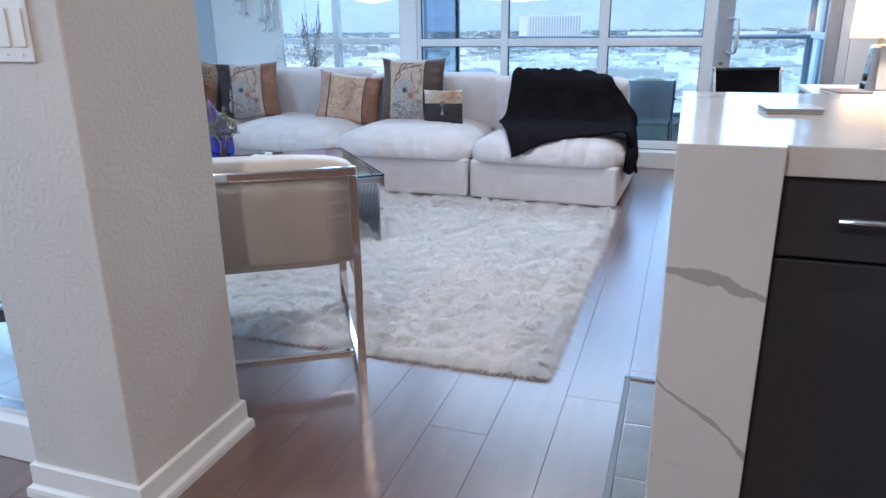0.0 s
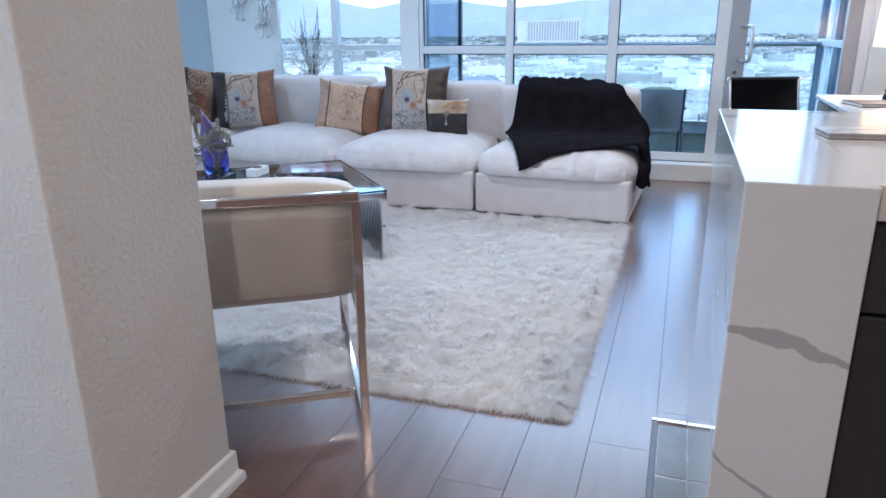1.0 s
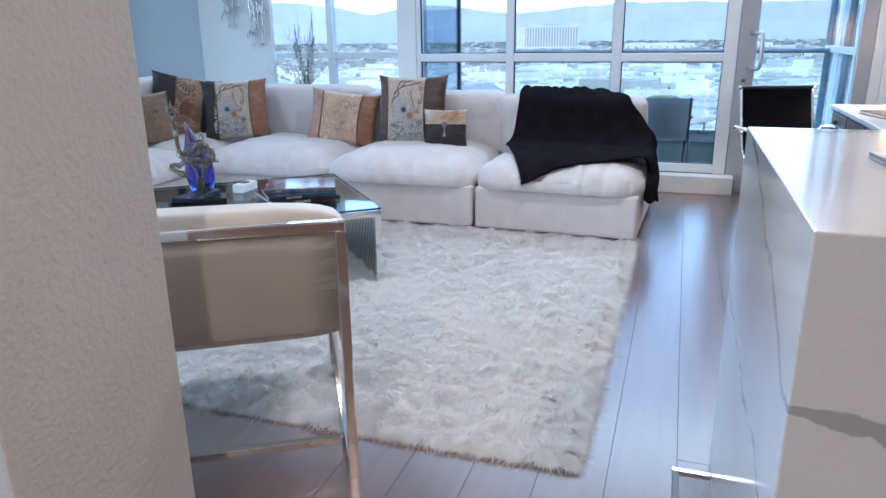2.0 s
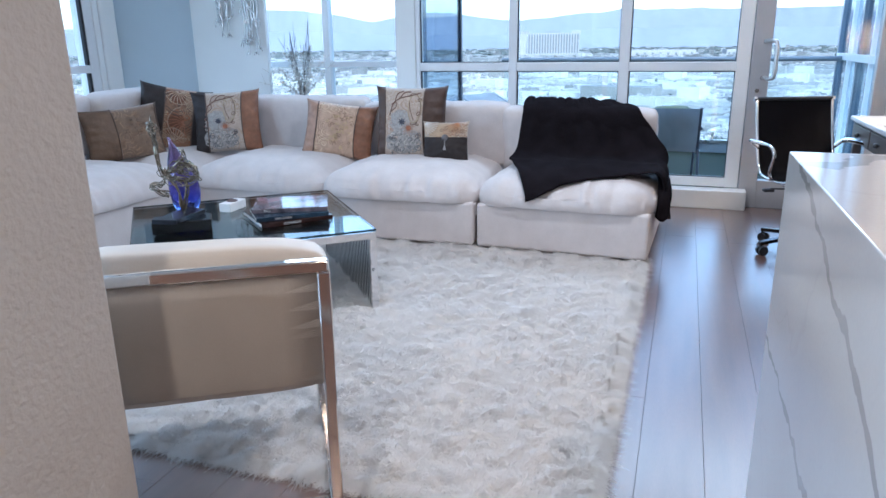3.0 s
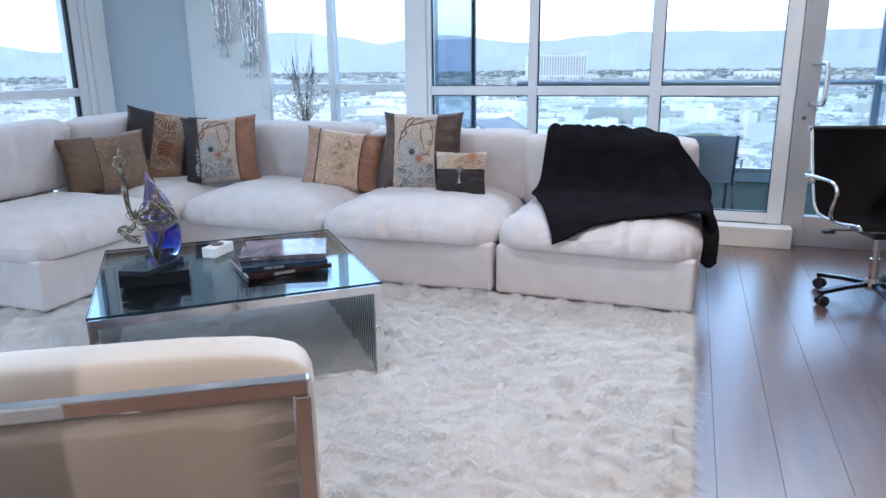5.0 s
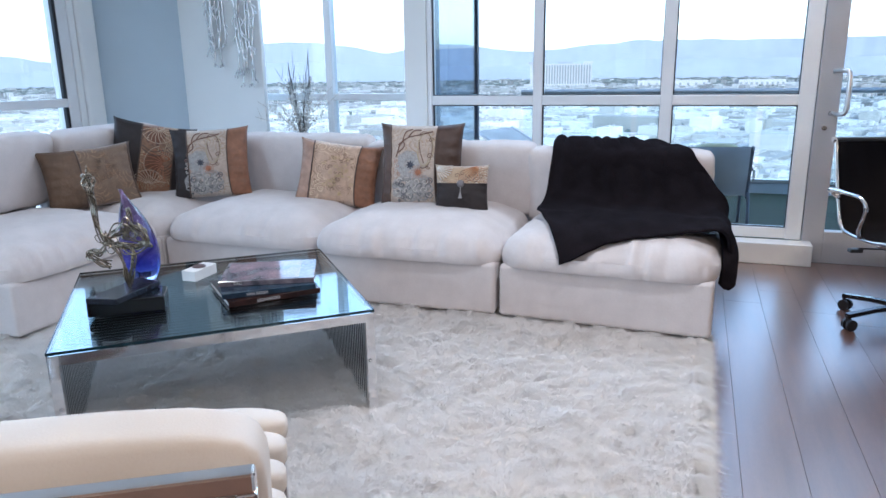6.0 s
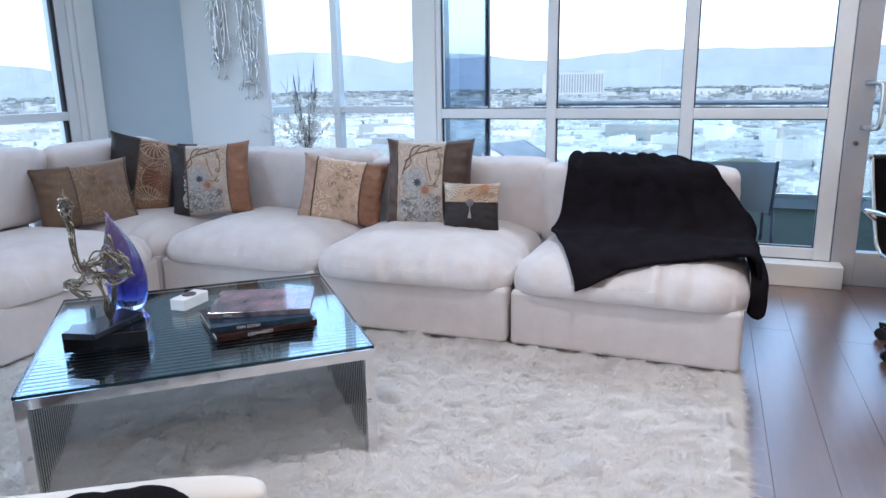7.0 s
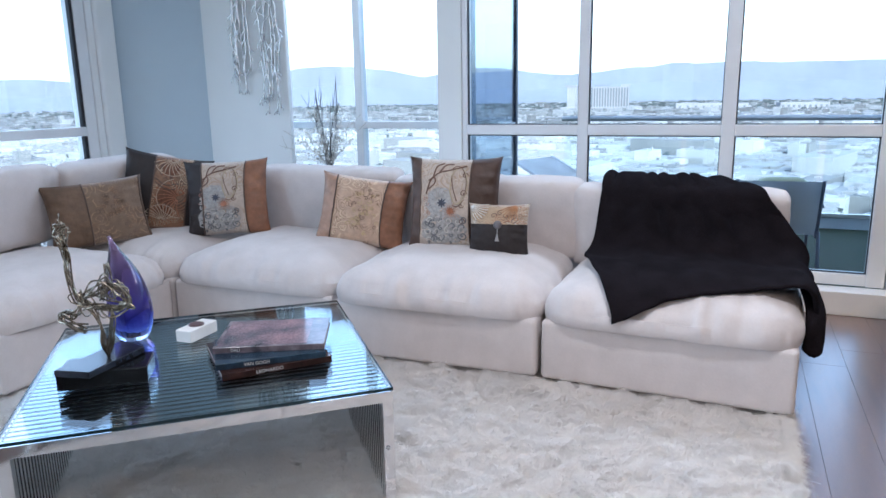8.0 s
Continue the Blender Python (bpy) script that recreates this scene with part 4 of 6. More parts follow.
def pile(count, seed):
    """Long strands that lie in tufts; each one a bent ribbon of three faces."""
    g = np.random.default_rng(seed)
    p = g.random((count * 2, 2)) * (RX1 - RX0 + 0.02, RY1 - RY0 + 0.02) + (RX0 - 0.01, RY0 - 0.01)
    keep = ~((p[:, 1] > 5.02) | ((p[:, 0] < -3.78) & (p[:, 1] > 3.98)))
    rim = g.random((count // 7, 2))                   # a thicker fringe along the two open borders
    half = len(rim) // 2
    rim[:half] = rim[:half] * (0.045, RY1 - RY0) + (RX1 - 0.04, RY0)
    rim[half:] = rim[half:] * (RX1 - RX0, 0.045) + (RX0, RY0 - 0.005)
    rim = rim[rim[:, 1] < 5.02]
    p = np.concatenate([p[keep][:count], rim])
    n = len(p)
    x, y = p[:, 0], p[:, 1]
    # tufts: nearest of a jittered lattice pulls the strand's root and sets its lie
    c = 0.06
    cx, cy = np.floor(x / c), np.floor(y / c)
    hsh = lambda a, b, k: np.modf(np.abs(np.sin(a * 127.1 + b * 311.7 + k * 74.7) * 43758.5453))[0]
    lie = math.tau * hsh(cx, cy, 1) * 0.7 + 2.2 * np.sin(x * 2.1 + 1.3 * np.sin(y * 1.7)) + 1.9 * np.cos(y * 2.6 + x) + g.normal(0, 1.0, n)
    edge = np.minimum.reduce([x - RX0, RX1 - x, y - RY0, RY1 - y])
    out = np.stack([np.where(RX1 - x < 0.05, 1.0, np.where(x - RX0 < 0.05, -1.0, 0.0)), np.where(RY1 - y < 0.05, 1.0, np.where(y - RY0 < 0.05, -1.0, 0.0))], 1)
    d = np.stack([np.cos(lie), np.sin(lie)], 1)
    near = (edge < 0.05)[:, None]
    d = np.where(near, 0.5 * d + 0.8 * out, d)
    d /= np.linalg.norm(d, axis=1, keepdims=True) + 1e-9
    L = g.uniform(0.016, 0.040, n)
    L = np.where(near[:, 0], L * 1.45, L)
    wv = np.stack([-d[:, 1], d[:, 0]], 1) * (g.uniform(0.0006, 0.0014, n))[:, None]
    P = lambda q, z: np.concatenate([q, z[:, None]], 1)
    z0 = np.array([pile_height(a, b) for a, b in zip(x, y)])
    low = np.where(near[:, 0], 0.9, 1.0)
    z1 = z0 + g.uniform(0.003, 0.012, n) * low
    z2 = np.maximum(z0 + g.uniform(-0.003, 0.013, n) * low - np.where(near[:, 0], 0.012, 0.0), FZ + 0.003)
    z0 = z0 - 0.003
    bend = d + g.normal(0, 0.45, (n, 2))
    m1, m2 = p + d * (0.42 * L)[:, None], p + d * (0.42 * L)[:, None] + bend * (0.55 * L)[:, None]
    V = np.stack([P(p - wv, z0), P(p + wv, z0), P(m1 - wv, z1), P(m1 + wv, z1), P(m2, z2)], 1).reshape(-1, 3)
    me = bpy.data.meshes.new("pile")
    o = np.arange(n) * 5
    loops = np.stack([o, o + 1, o + 3, o + 2, o + 2, o + 3, o + 4], 1).ravel()
    me.vertices.add(len(V)); me.vertices.foreach_set("co", V.ravel().astype(np.float32))
    me.loops.add(len(loops)); me.loops.foreach_set("vertex_index", loops.astype(np.int32))
    me.polygons.add(2 * n)
    starts = np.stack([np.arange(n) * 7, np.arange(n) * 7 + 4], 1).ravel()
    me.polygons.foreach_set("loop_start", starts.astype(np.int32))
    me.polygons.foreach_set("loop_total", np.tile([4, 3], n).astype(np.int32))
    me.update(); me.validate()
    me.materials.append(PILE)
    ob = new("pile", me)
    ob.parent = rug
    return tagged(ob, "long soft white strands", kind="stuff")

pile(STRANDS, 11)

# ---------------------------------------------------------------- sofa
def sofa_module(at, turn, W, seed, label, corner=False, slump=0.0, back=(0.0, 0.0)):
    root = thing("sofa_module", label, "sofa", at, turn, "sectional sofa modules")
    h = W / 2
    bm = boxes((-h + 0.004, h - 0.004, 0.0, 1.17, 0.012, 0.296), bevel=0.022, seg=4)
    part("base", bm, FABRIC, root, smooth=False)
    for x in (-h + 0.08, h - 0.08):
        for y in (0.08, 1.09):
            part("foot", boxes((x - 0.025, x + 0.025, y - 0.025, y + 0.025, FZ, 0.016)), PLASTIC, root)
    dep = 1.00 if not corner else 1.04
    bm = bun(W + 0.006, dep, 0.197, seed=seed)
    bmesh.ops.transform(bm, matrix=pose(0, dep / 2 - 0.018, 0.292), verts=bm.verts[:])
    part("seat_cushion", bm, FABRIC, root, smooth=True)
    bm = boxes((-h + 0.006, h - (0.07 if back[0] < 0 else 0.006), 1.02, 1.165, 0.25, 0.62), bevel=0.04, seg=4)
    part("back_frame", bm, FABRIC, root)
    bm = puff(W - 0.004 + back[1], 0.475, 0.22, p=14.0, top=5.0, low=5.0, crown=0.26, seed=seed + 5, wrinkle=0.008, n=34)
    bmesh.ops.transform(bm, matrix=pose(back[0], 0.885, 0.655 - slump, -79) @ pose(0, 0, -0.10), verts=bm.verts[:])
    part("back_cushion", bm, FABRIC, root, smooth=True)
    if corner:
        bm = boxes((-h + 0.004, -h + 0.14, 0.03, 1.01, 0.25, 0.67), bevel=0.04, seg=4)
        part("back_frame", bm, FABRIC, root)
        bm = puff(0.96, 0.50, 0.22, p=8.0, crown=0.30, seed=seed + 9, wrinkle=0.007)
        bmesh.ops.transform(bm, matrix=pose(-h + 0.265, 0.45, 0.71, 0, 0, 90) @ pose(0, 0, 0, -79) @ pose(0, 0, -0.10), verts=bm.verts[:])
        part("back_cushion", bm, FABRIC, root, smooth=True)
    return root

SF = 4.89
end_module = sofa_module((-0.928, SF - 0.004, 0.0), -2.2, 1.085, 1.0, "white slipcovered sofa end module under a black throw", slump=0.055, back=(-0.070, 0.025))
sofa_module((-2.03, SF, 0.0), 1.5, 1.095, 7.3, "white slipcovered armless sofa module with plump cushions", slump=0.03, back=(0.03, 0.05))
sofa_module((-3.135, SF + 0.03, 0.0), -1, 1.095, 14.1, "white slipcovered armless sofa module with plump cushions")
sofa_module((-4.235, SF + 0.045, 0.0), 0, 1.085, 22.7, "white slipcovered sofa corner module", corner=True)
sofa_module((-3.685, 4.38, 0.0), 90, 1.085, 31.9, "white slipcovered sofa module along the side window", slump=-0.07)

# ---------------------------------------------------------------- coffee table
TW, TD, TH = 1.122, 1.055, 0.409
table = thing("coffee_table", "chrome slatted coffee table with a clear glass top", "coffee table", (-2.418, 3.785, 0.0), 40.8)
def u_bar(y, wx, wy, top, thick):
    bm = bmesh.new()
    h = TW / 2
    box(bm, -h, -h + wx, y - wy / 2, y + wy / 2, FZ, top)
    box(bm, h - wx, h, y - wy / 2, y + wy / 2, FZ, top)
    box(bm, -h + wx, h - wx, y - wy / 2, y + wy / 2, top - thick, top)
    return bm
for y in (-TD / 2 + 0.018, TD / 2 - 0.018):
    part("end_frame", u_bar(y, 0.034, 0.036, TH - 0.014, 0.036), CHROME, table, "polished chrome end frame")
slat_mesh = None
SLAT = mat("satin_chrome", (0.84, 0.84, 0.84), 0.14, metal=1, var=0.04, rvar=0.04)
nsl = 30
for i in range(nsl):
    y = -TD / 2 + 0.06 + (TD - 0.12) * i / (nsl - 1)
    if slat_mesh is None:
        s = part("slat", u_bar(0.0, 0.032, 0.018, TH - 0.018, 0.028), SLAT, table)
        slat_mesh = s.data
    else:
        s = new("slat", slat_mesh); s.parent = table
    s.location = (0, y, 0)
TABLE_GLASS = pane_mat("table_glass", (0.86, 0.92, 0.94), 0.06)
part("glass_top", boxes((-TW / 2, TW / 2, -TD / 2, TD / 2, TH - 0.012, TH), bevel=0.002, seg=1), TABLE_GLASS, table, "clear glass plate with a dark edge")
part("glass_edge", boxes((-TW / 2 - 0.001, TW / 2 + 0.001, -TD / 2 - 0.0015, -TD / 2 - 0.0003, TH - 0.011, TH - 0.001), (-TW / 2 - 0.001, TW / 2 + 0.001, TD / 2 + 0.0003, TD / 2 + 0.0015, TH - 0.011, TH - 0.001),
                         (-TW / 2 - 0.0015, -TW / 2 - 0.0003, -TD / 2, TD / 2, TH - 0.011, TH - 0.001), (TW / 2 + 0.0003, TW / 2 + 0.0015, -TD / 2, TD / 2, TH - 0.011, TH - 0.001)), mat("glass_edge", (0.01, 0.03, 0.04), 0.1), table, "dark green polished glass edge")
for sx in (-1, 1):
    bm = bmesh.new()
    bmesh.ops.create_cone(bm, cap_ends=True, segments=14, radius1=0.008, radius2=0.006, depth=0.005, matrix=pose(sx * (TW / 2 - 0.022), -TD / 2 - 0.003, 0.20, 90))
    part("screw", bm, STEEL, table)

# things on the table
def book(at, turn, w, d, h, cover, label, bars=()):
    root = thing("book", label, "book", at, turn, "books on the coffee table")
    part("pages", boxes((-w / 2 + 0.004, w / 2 - 0.004, -d / 2 + 0.003, d / 2 - 0.004, 0.003, h - 0.003)), mat("paper_edge", (0.68, 0.64, 0.58), 0.8, var=0.15, scale=300), root)
    part("cover", boxes((-w / 2, w / 2, -d / 2, d / 2, 0, 0.003), (-w / 2, w / 2, -d / 2, d / 2, h - 0.003, h), (-w / 2, w / 2, -d / 2 - 0.002, -d / 2 + 0.002, 0.0005, h - 0.0005), bevel=0.001, seg=1), cover, root)
    return root

def lettering(text, at, size, material, parent, rot=(90, 0, 0)):
    cu = bpy.data.curves.new("lettering", "FONT")
    cu.body, cu.size, cu.extrude, cu.align_x, cu.align_y = text, size, 0.0002, "CENTER", "CENTER"
    tmp = bpy.data.objects.new("tmp", cu)
    me = bpy.data.meshes.new_from_object(tmp)
    bpy.data.objects.remove(tmp)
    me.materials.append(material)
    ob = new("lettering", me); ob.parent = parent
    ob.matrix_basis = pose(*at, *rot)
    return ob

def cover_mat(name, base, c2, c3, gloss=0.12, s=9):
    m = mat(name, base, gloss, var=0.5, scale=s, col2=c2, rvar=0.03, bscale=40)
    return m
INK = mat("letter_white", (0.75, 0.75, 0.75), 0.5)
b1 = book((-2.206, 3.850, TH), 49, 0.376, 0.350, 0.023, cover_mat("cover_umber", (0.048, 0.021, 0.018), (0.02, 0.011, 0.010), None), "large dark red-brown art book at the bottom of the stack")
lettering("LEONARDO", (-0.03, -0.1775, 0.0115), 0.017, INK, b1)
b2 = book((-2.188, 3.836, TH + 0.023), 41, 0.37, 0.27, 0.022, cover_mat("cover_blue", (0.035, 0.065, 0.10), (0.012, 0.022, 0.04), None), "dark blue art book in the middle of the stack")
lettering("VAN GOGH", (-0.05, -0.1375, 0.011), 0.016, INK, b2)
b3 = book((-2.214, 3.914, TH + 0.045), 27.5, 0.385, 0.30, 0.022, cover_mat("cover_grey", (0.24, 0.20, 0.22), (0.06, 0.055, 0.07), None, s=14), "grey art book with a glossy picture cover on top")
lettering("DALI", (-0.115, -0.1525, 0.011), 0.015, INK, b3)
part("picture", boxes((-0.18, 0.13, -0.135, 0.138, 0.0222, 0.0228)), mat("cover_picture", (0.30, 0.185, 0.21), 0.08, var=0.6, scale=9, col2=(0.075, 0.07, 0.09)), b3, "faded red and grey cover picture")

wbx = thing("white_box", "small white box with a dark round inset on the table", "box", (-2.595, 3.925, TH), 2)
part("body", boxes((-0.036, 0.036, -0.078, 0.078, 0, 0.048), bevel=0.004), mat("box_white", (0.78, 0.77, 0.75), 0.45), wbx)
bm = bmesh.new(); lathe(bm, [(0.030, 0.0475), (0.030, 0.052), (0.025, 0.054)], 24)
part("inset", bm, mat("inset_brown", (0.10, 0.06, 0.06), 0.35), wbx, "dark brown disc")

plinth = thing("sculpture_stand", "black lacquered block with a dark stone slab on the table", "stand", (-2.575, 3.477, TH), 36)
part("block", boxes((-0.138, 0.138, -0.075, 0.075, 0, 0.058), bevel=0.004), mat("black_lacquer", (0.006, 0.006, 0.007), 0.08), plinth)
bm = boxes((-0.135, 0.135, -0.062, 0.062, 0.0602, 0.083), bevel=0.003)
for v in bm.verts:
    v.co.x += 0.25 * v.co.y * (1 if v.co.x > 0 else -0.6)
bmesh.ops.transform(bm, matrix=pose(-0.004, -0.008, 0, 0, 0, 58), verts=bm.verts[:])
part("slab", bm, mat("slate_slab", (0.03, 0.034, 0.045), 0.14, var=0.5, scale=20, col2=(0.012, 0.014, 0.02)), plinth, "polished dark slate slab with clipped corners")

def wire_sculpture():
    """A tangle of bronze wire: a stem, a looping body, a raised neck and a trailing tail."""
    root = thing("wire_sculpture", "abstract looping bronze wire sculpture on a dark slab", "sculpture")
    root.matrix_basis = pose(-2.555, 3.468, TH + 0.083, 0, 0, 24) @ Matrix.Diagonal((0.80, 1.0, 1.05, 1.0))
    bronze = mat("bronze_wire", (0.34, 0.295, 0.235), 0.20, metal=1, var=0.3, scale=40)
    r = random.Random(4)
    def strand(ctrl, jit, rad, n):
        for _ in range(n):
            pts = [Vector(c) + Vector((r.gauss(0, jit), r.gauss(0, jit), r.gauss(0, jit))) * (0.4 if i in (0,) else 1) for i, c in enumerate(ctrl)]
            part("wire", tube(bmesh.new(), smooth_path(pts, 5), rad * 1.25, 5), bronze, root, smooth=True)
    strand([(0.0, 0, 0.0), (-0.008, 0, 0.05), (-0.02, 0, 0.11), (-0.055, 0, 0.175), (-0.085, 0, 0.21)], 0.007, 0.0030, 8)
    strand([(0.004, 0, 0.0), (0.015, 0, 0.06), (0.035, 0, 0.12), (0.04, 0, 0.16)], 0.006, 0.0028, 6)
    strand([(-0.05, 0, 0.16), (-0.095, 0, 0.20), (-0.115, 0, 0.27), (-0.118, 0, 0.33), (-0.128, 0, 0.385)], 0.008, 0.0028, 9)
    strand([(-0.118, 0, 0.36), (-0.13, 0, 0.39), (-0.14, 0.005, 0.405), (-0.125, 0, 0.42)], 0.011, 0.0026, 9)
    strand([(-0.126, 0, 0.40), (-0.124, 0, 0.46)], 0.001, 0.0018, 1)
    strand([(-0.115, 0, 0.395), (-0.085, 0, 0.40)], 0.002, 0.0018, 1)
    strand([(-0.09, 0, 0.19), (-0.03, 0.01, 0.215), (0.03, 0, 0.24), (0.075, 0, 0.225), (0.11, 0, 0.185), (0.075, 0, 0.165), (0.02, 0, 0.16), (-0.06, 0, 0.17)], 0.014, 0.0026, 9)
    strand([(0.0, 0, 0.19), (0.02, 0.02, 0.26), (0.045, 0, 0.305), (0.04, -0.01, 0.25), (0.015, 0, 0.19)], 0.010, 0.0022, 4)
    strand([(-0.08, 0, 0.18), (-0.11, 0, 0.15), (-0.155, 0.01, 0.14), (-0.165, 0, 0.125), (-0.12, 0, 0.11), (-0.08, 0, 0.095)], 0.008, 0.0027, 6)
    for k in range(9):
        c = Vector((r.uniform(-0.09, 0.09), r.uniform(-0.03, 0.03), r.uniform(0.15, 0.225)))
        a, b2 = r.uniform(0.02, 0.04), r.uniform(0.012, 0.03)
        ang = r.uniform(0, math.pi)
        loop = [c + Vector((math.cos(t) * a * math.cos(ang) - math.sin(t) * b2 * math.sin(ang), r.gauss(0, 0.004), math.cos(t) * a * math.sin(ang) + math.sin(t) * b2 * math.cos(ang))) for t in [i * math.tau / 14 for i in range(14)]]
        part("wire", tube(bmesh.new(), loop, 0.0022, 5, closed=True), bronze, root, smooth=True)
    return root
wire_sculpture()

def glass_vase():
    root = thing("glass_vase", "teardrop art-glass vase, purple above deep blue, with a bent tip", "vase", (-2.820, 3.825, TH), 0)
    m = bpy.data.materials.new("art_glass"); m.use_nodes = True
    n, l = m.node_tree.nodes, m.node_tree.links
    b = n["Principled BSDF"]
    b.inputs["Transmission Weight"].default_value, b.inputs["Roughness"].default_value, b.inputs["IOR"].default_value = 1.0, 0.0, 1.46
    tc, sx, rp = n.new("ShaderNodeTexCoord"), n.new("ShaderNodeSeparateXYZ"), n.new("ShaderNodeValToRGB")
    l.new(tc.outputs["Generated"], sx.inputs[0]); l.new(sx.outputs[2], rp.inputs[0]); l.new(rp.outputs[0], b.inputs["Base Color"])
    e = rp.color_ramp.elements
    e[0].position, e[0].color = 0.03, (0.75, 0.86, 1.0, 1)
    e[1].position, e[1].color = 0.95, (0.42, 0.30, 0.55, 1)
    for pos, c in ((0.07, (0.14, 0.24, 0.90)), (0.16, (0.035, 0.05, 0.50)), (0.5, (0.12, 0.085, 0.40))):
        q = e.new(pos); q.color = (*c, 1)
    bm = bmesh.new()
    prof = [(0.055, 0.0), (0.064, 0.004), (0.076, 0.022), (0.088, 0.055), (0.095, 0.095), (0.096, 0.135), (0.091, 0.18), (0.082, 0.22), (0.070, 0.26), (0.055, 0.295), (0.038, 0.325), (0.024, 0.352), (0.014, 0.375), (0.009, 0.395), (0.010, 0.405)]
    prof = [(r * 0.85, z) for r, z in prof]
    lathe(bm, prof, 48, lambda z: (-0.070 * (z / 0.405) ** 2.6, -0.01 * z))
    part("body", bm, m, root, smooth=True)
glass_vase()

# ---------------------------------------------------------------- lounge chair
def lounge_chair():
    root = thing("lounge_chair", "white channelled leather lounge chair on a chrome flat-bar frame", "armchair", (-1.030, 2.113, 0), 31.5)
    W, D = 0.78, 0.74            # runs to -x from the rear right leg, faces +y
    zt = 0.768
    for x in (-0.014, -W + 0.014):
        bm = bmesh.new()
        box(bm, x - 0.014, x + 0.014, -0.012, 0.012, FZ, zt - 0.001, bevel=0.003, seg=1)
        box(bm, x - 0.012, x + 0.012, 0.0125, D - 0.0125, FZ + 0.012, FZ + 0.046, bevel=0.003, seg=1)
        box(bm, x - 0.018, x + 0.018, D - 0.012, D + 0.012, FZ, 0.385, bevel=0.003, seg=1)
        box(bm, x - 0.010, x + 0.010, 0.0125, D - 0.0125, 0.368, 0.388, bevel=0.002, seg=1)
        part("side_frame", bm, CHROME, root, "polished chrome side frame")
    part("back_rail", boxes((-W, 0.0, -0.014, 0.014, zt, zt + 0.030), bevel=0.005, seg=2), CHROME, root, "polished chrome top rail")
    part("stretcher", boxes((-W + 0.036, -0.036, 0.075, 0.099, 0.055, 0.08), bevel=0.002, seg=1), CHROME, root, "chrome floor stretcher")
    # sling back and seat with channels
    bm = bmesh.new()
    path = smooth_path([(0, 0.004, zt - 0.004), (0, 0.012, 0.62), (0, 0.022, 0.475), (0, 0.055, 0.455), (0, 0.20, 0.435), (0, 0.45, 0.42), (0, 0.70, 0.43)], 6)
    rows_ = [[bm.verts.new((-0.029 - (W - 0.058) * k / 8, p.y, p.z)) for k in range(9)] for p in path]
    for q, w in zip(rows_, rows_[1:]):
        for k in range(8):
            bm.faces.new((q[k], q[k + 1], w[k + 1], w[k]))
    bmesh.ops.solidify(bm, geom=bm.faces[:], thickness=0.006)
    part("sling", bm, LEATHER, root, "taut cream leather sling", True)
    bm = puff(W + 0.016, 0.125, 0.388, p=9, crown=0.03, seed=3, wrinkle=0.002)
    for v in bm.verts:
        if v.co.z > 0.36:
            v.co.z += 0.012 * (1 - abs(2 * v.co.x / W) ** 3)
    bmesh.ops.transform(bm, matrix=pose(-W / 2, 0.120, 0.424, 0), verts=bm.verts[:])
    part("back_cushion", bm, LEATHER, root, "cream leather back pad", True)
    for i in range(6):
        bm = puff(W + 0.026, 0.118, 0.096, p=4, crown=0.1, seed=20 + i, wrinkle=0.002, n=10)
        bmesh.ops.transform(bm, matrix=pose(-W / 2, 0.22 + i * 0.110, 0.386 + i * 0.004), verts=bm.verts[:])
        part("seat_channel", bm, LEATHER, root, "rounded leather channel", True)
    return root
lounge_chair()
bm = puff(0.30, 0.16, 0.085, p=3, crown=0.5, seed=8, wrinkle=0.012, n=10)
ob = link("folded_throw", bm, THROW, smooth=True); ob.matrix_basis = pose(-1.60, 2.52, 0.478, 0, 0, 31)
tagged(ob, "small black folded throw lying on the chair seat", "throw")
# ---------------------------------------------------------------- cushions
BROWN = mat("satin_brown", (0.25, 0.115, 0.062), 0.46, var=0.25, scale=12, bump=0.3, bscale=35, bdist=0.01)
DARKB = mat("satin_charcoal", (0.022, 0.016, 0.016), 0.66, var=0.25, scale=12, bump=0.3, bscale=35, bdist=0.01)
TAUPE = mat("satin_taupe", (0.40, 0.25, 0.175), 0.46, var=0.25, scale=12, bump=0.3, bscale=35, bdist=0.01)
CORD = mat("cord_brown", (0.10, 0.065, 0.05), 0.6, bump=0.4, bscale=300)
FLORAL = brocade_mat("floral_brocade", (0.47, 0.39, 0.325), (((0.40, 0.30, 0.22), 9, 30, 0.3, 0.8), ((0.55, 0.47, 0.38), 14, 34, 0.6, 0.9)))
FLORAL2 = brocade_mat("fern_brocade", (0.25, 0.145, 0.085), (((0.10, 0.055, 0.04), 7, 60, 0.2, 0.6), ((0.55, 0.44, 0.30), 9, 70, 0.5, 0.8), ((0.30, 0.10, 0.04), 12, 40, 0.7, 0.9)), seed=3.1)
GOLD = brocade_mat("gold_brocade", (0.54, 0.375, 0.265), (((0.66, 0.50, 0.34), 9, 30, 0.3, 0.8), ((0.24, 0.15, 0.08), 14, 34, 0.7, 0.95)), seed=1.4)
FERN = brocade_mat("pale_fern_brocade", (0.46, 0.34, 0.22), (((0.62, 0.58, 0.50), 12, 80, 0.3, 0.6), ((0.28, 0.10, 0.05), 14, 50, 0.6, 0.85), ((0.12, 0.09, 0.08), 18, 40, 0.8, 0.95)), seed=2.3)
GOLD2 = brocade_mat("dull_gold_brocade", (0.19, 0.125, 0.078), (((0.29, 0.19, 0.11), 9, 30, 0.5, 0.9), ((0.15, 0.09, 0.06), 14, 34, 0.7, 0.95)), seed=6.2)

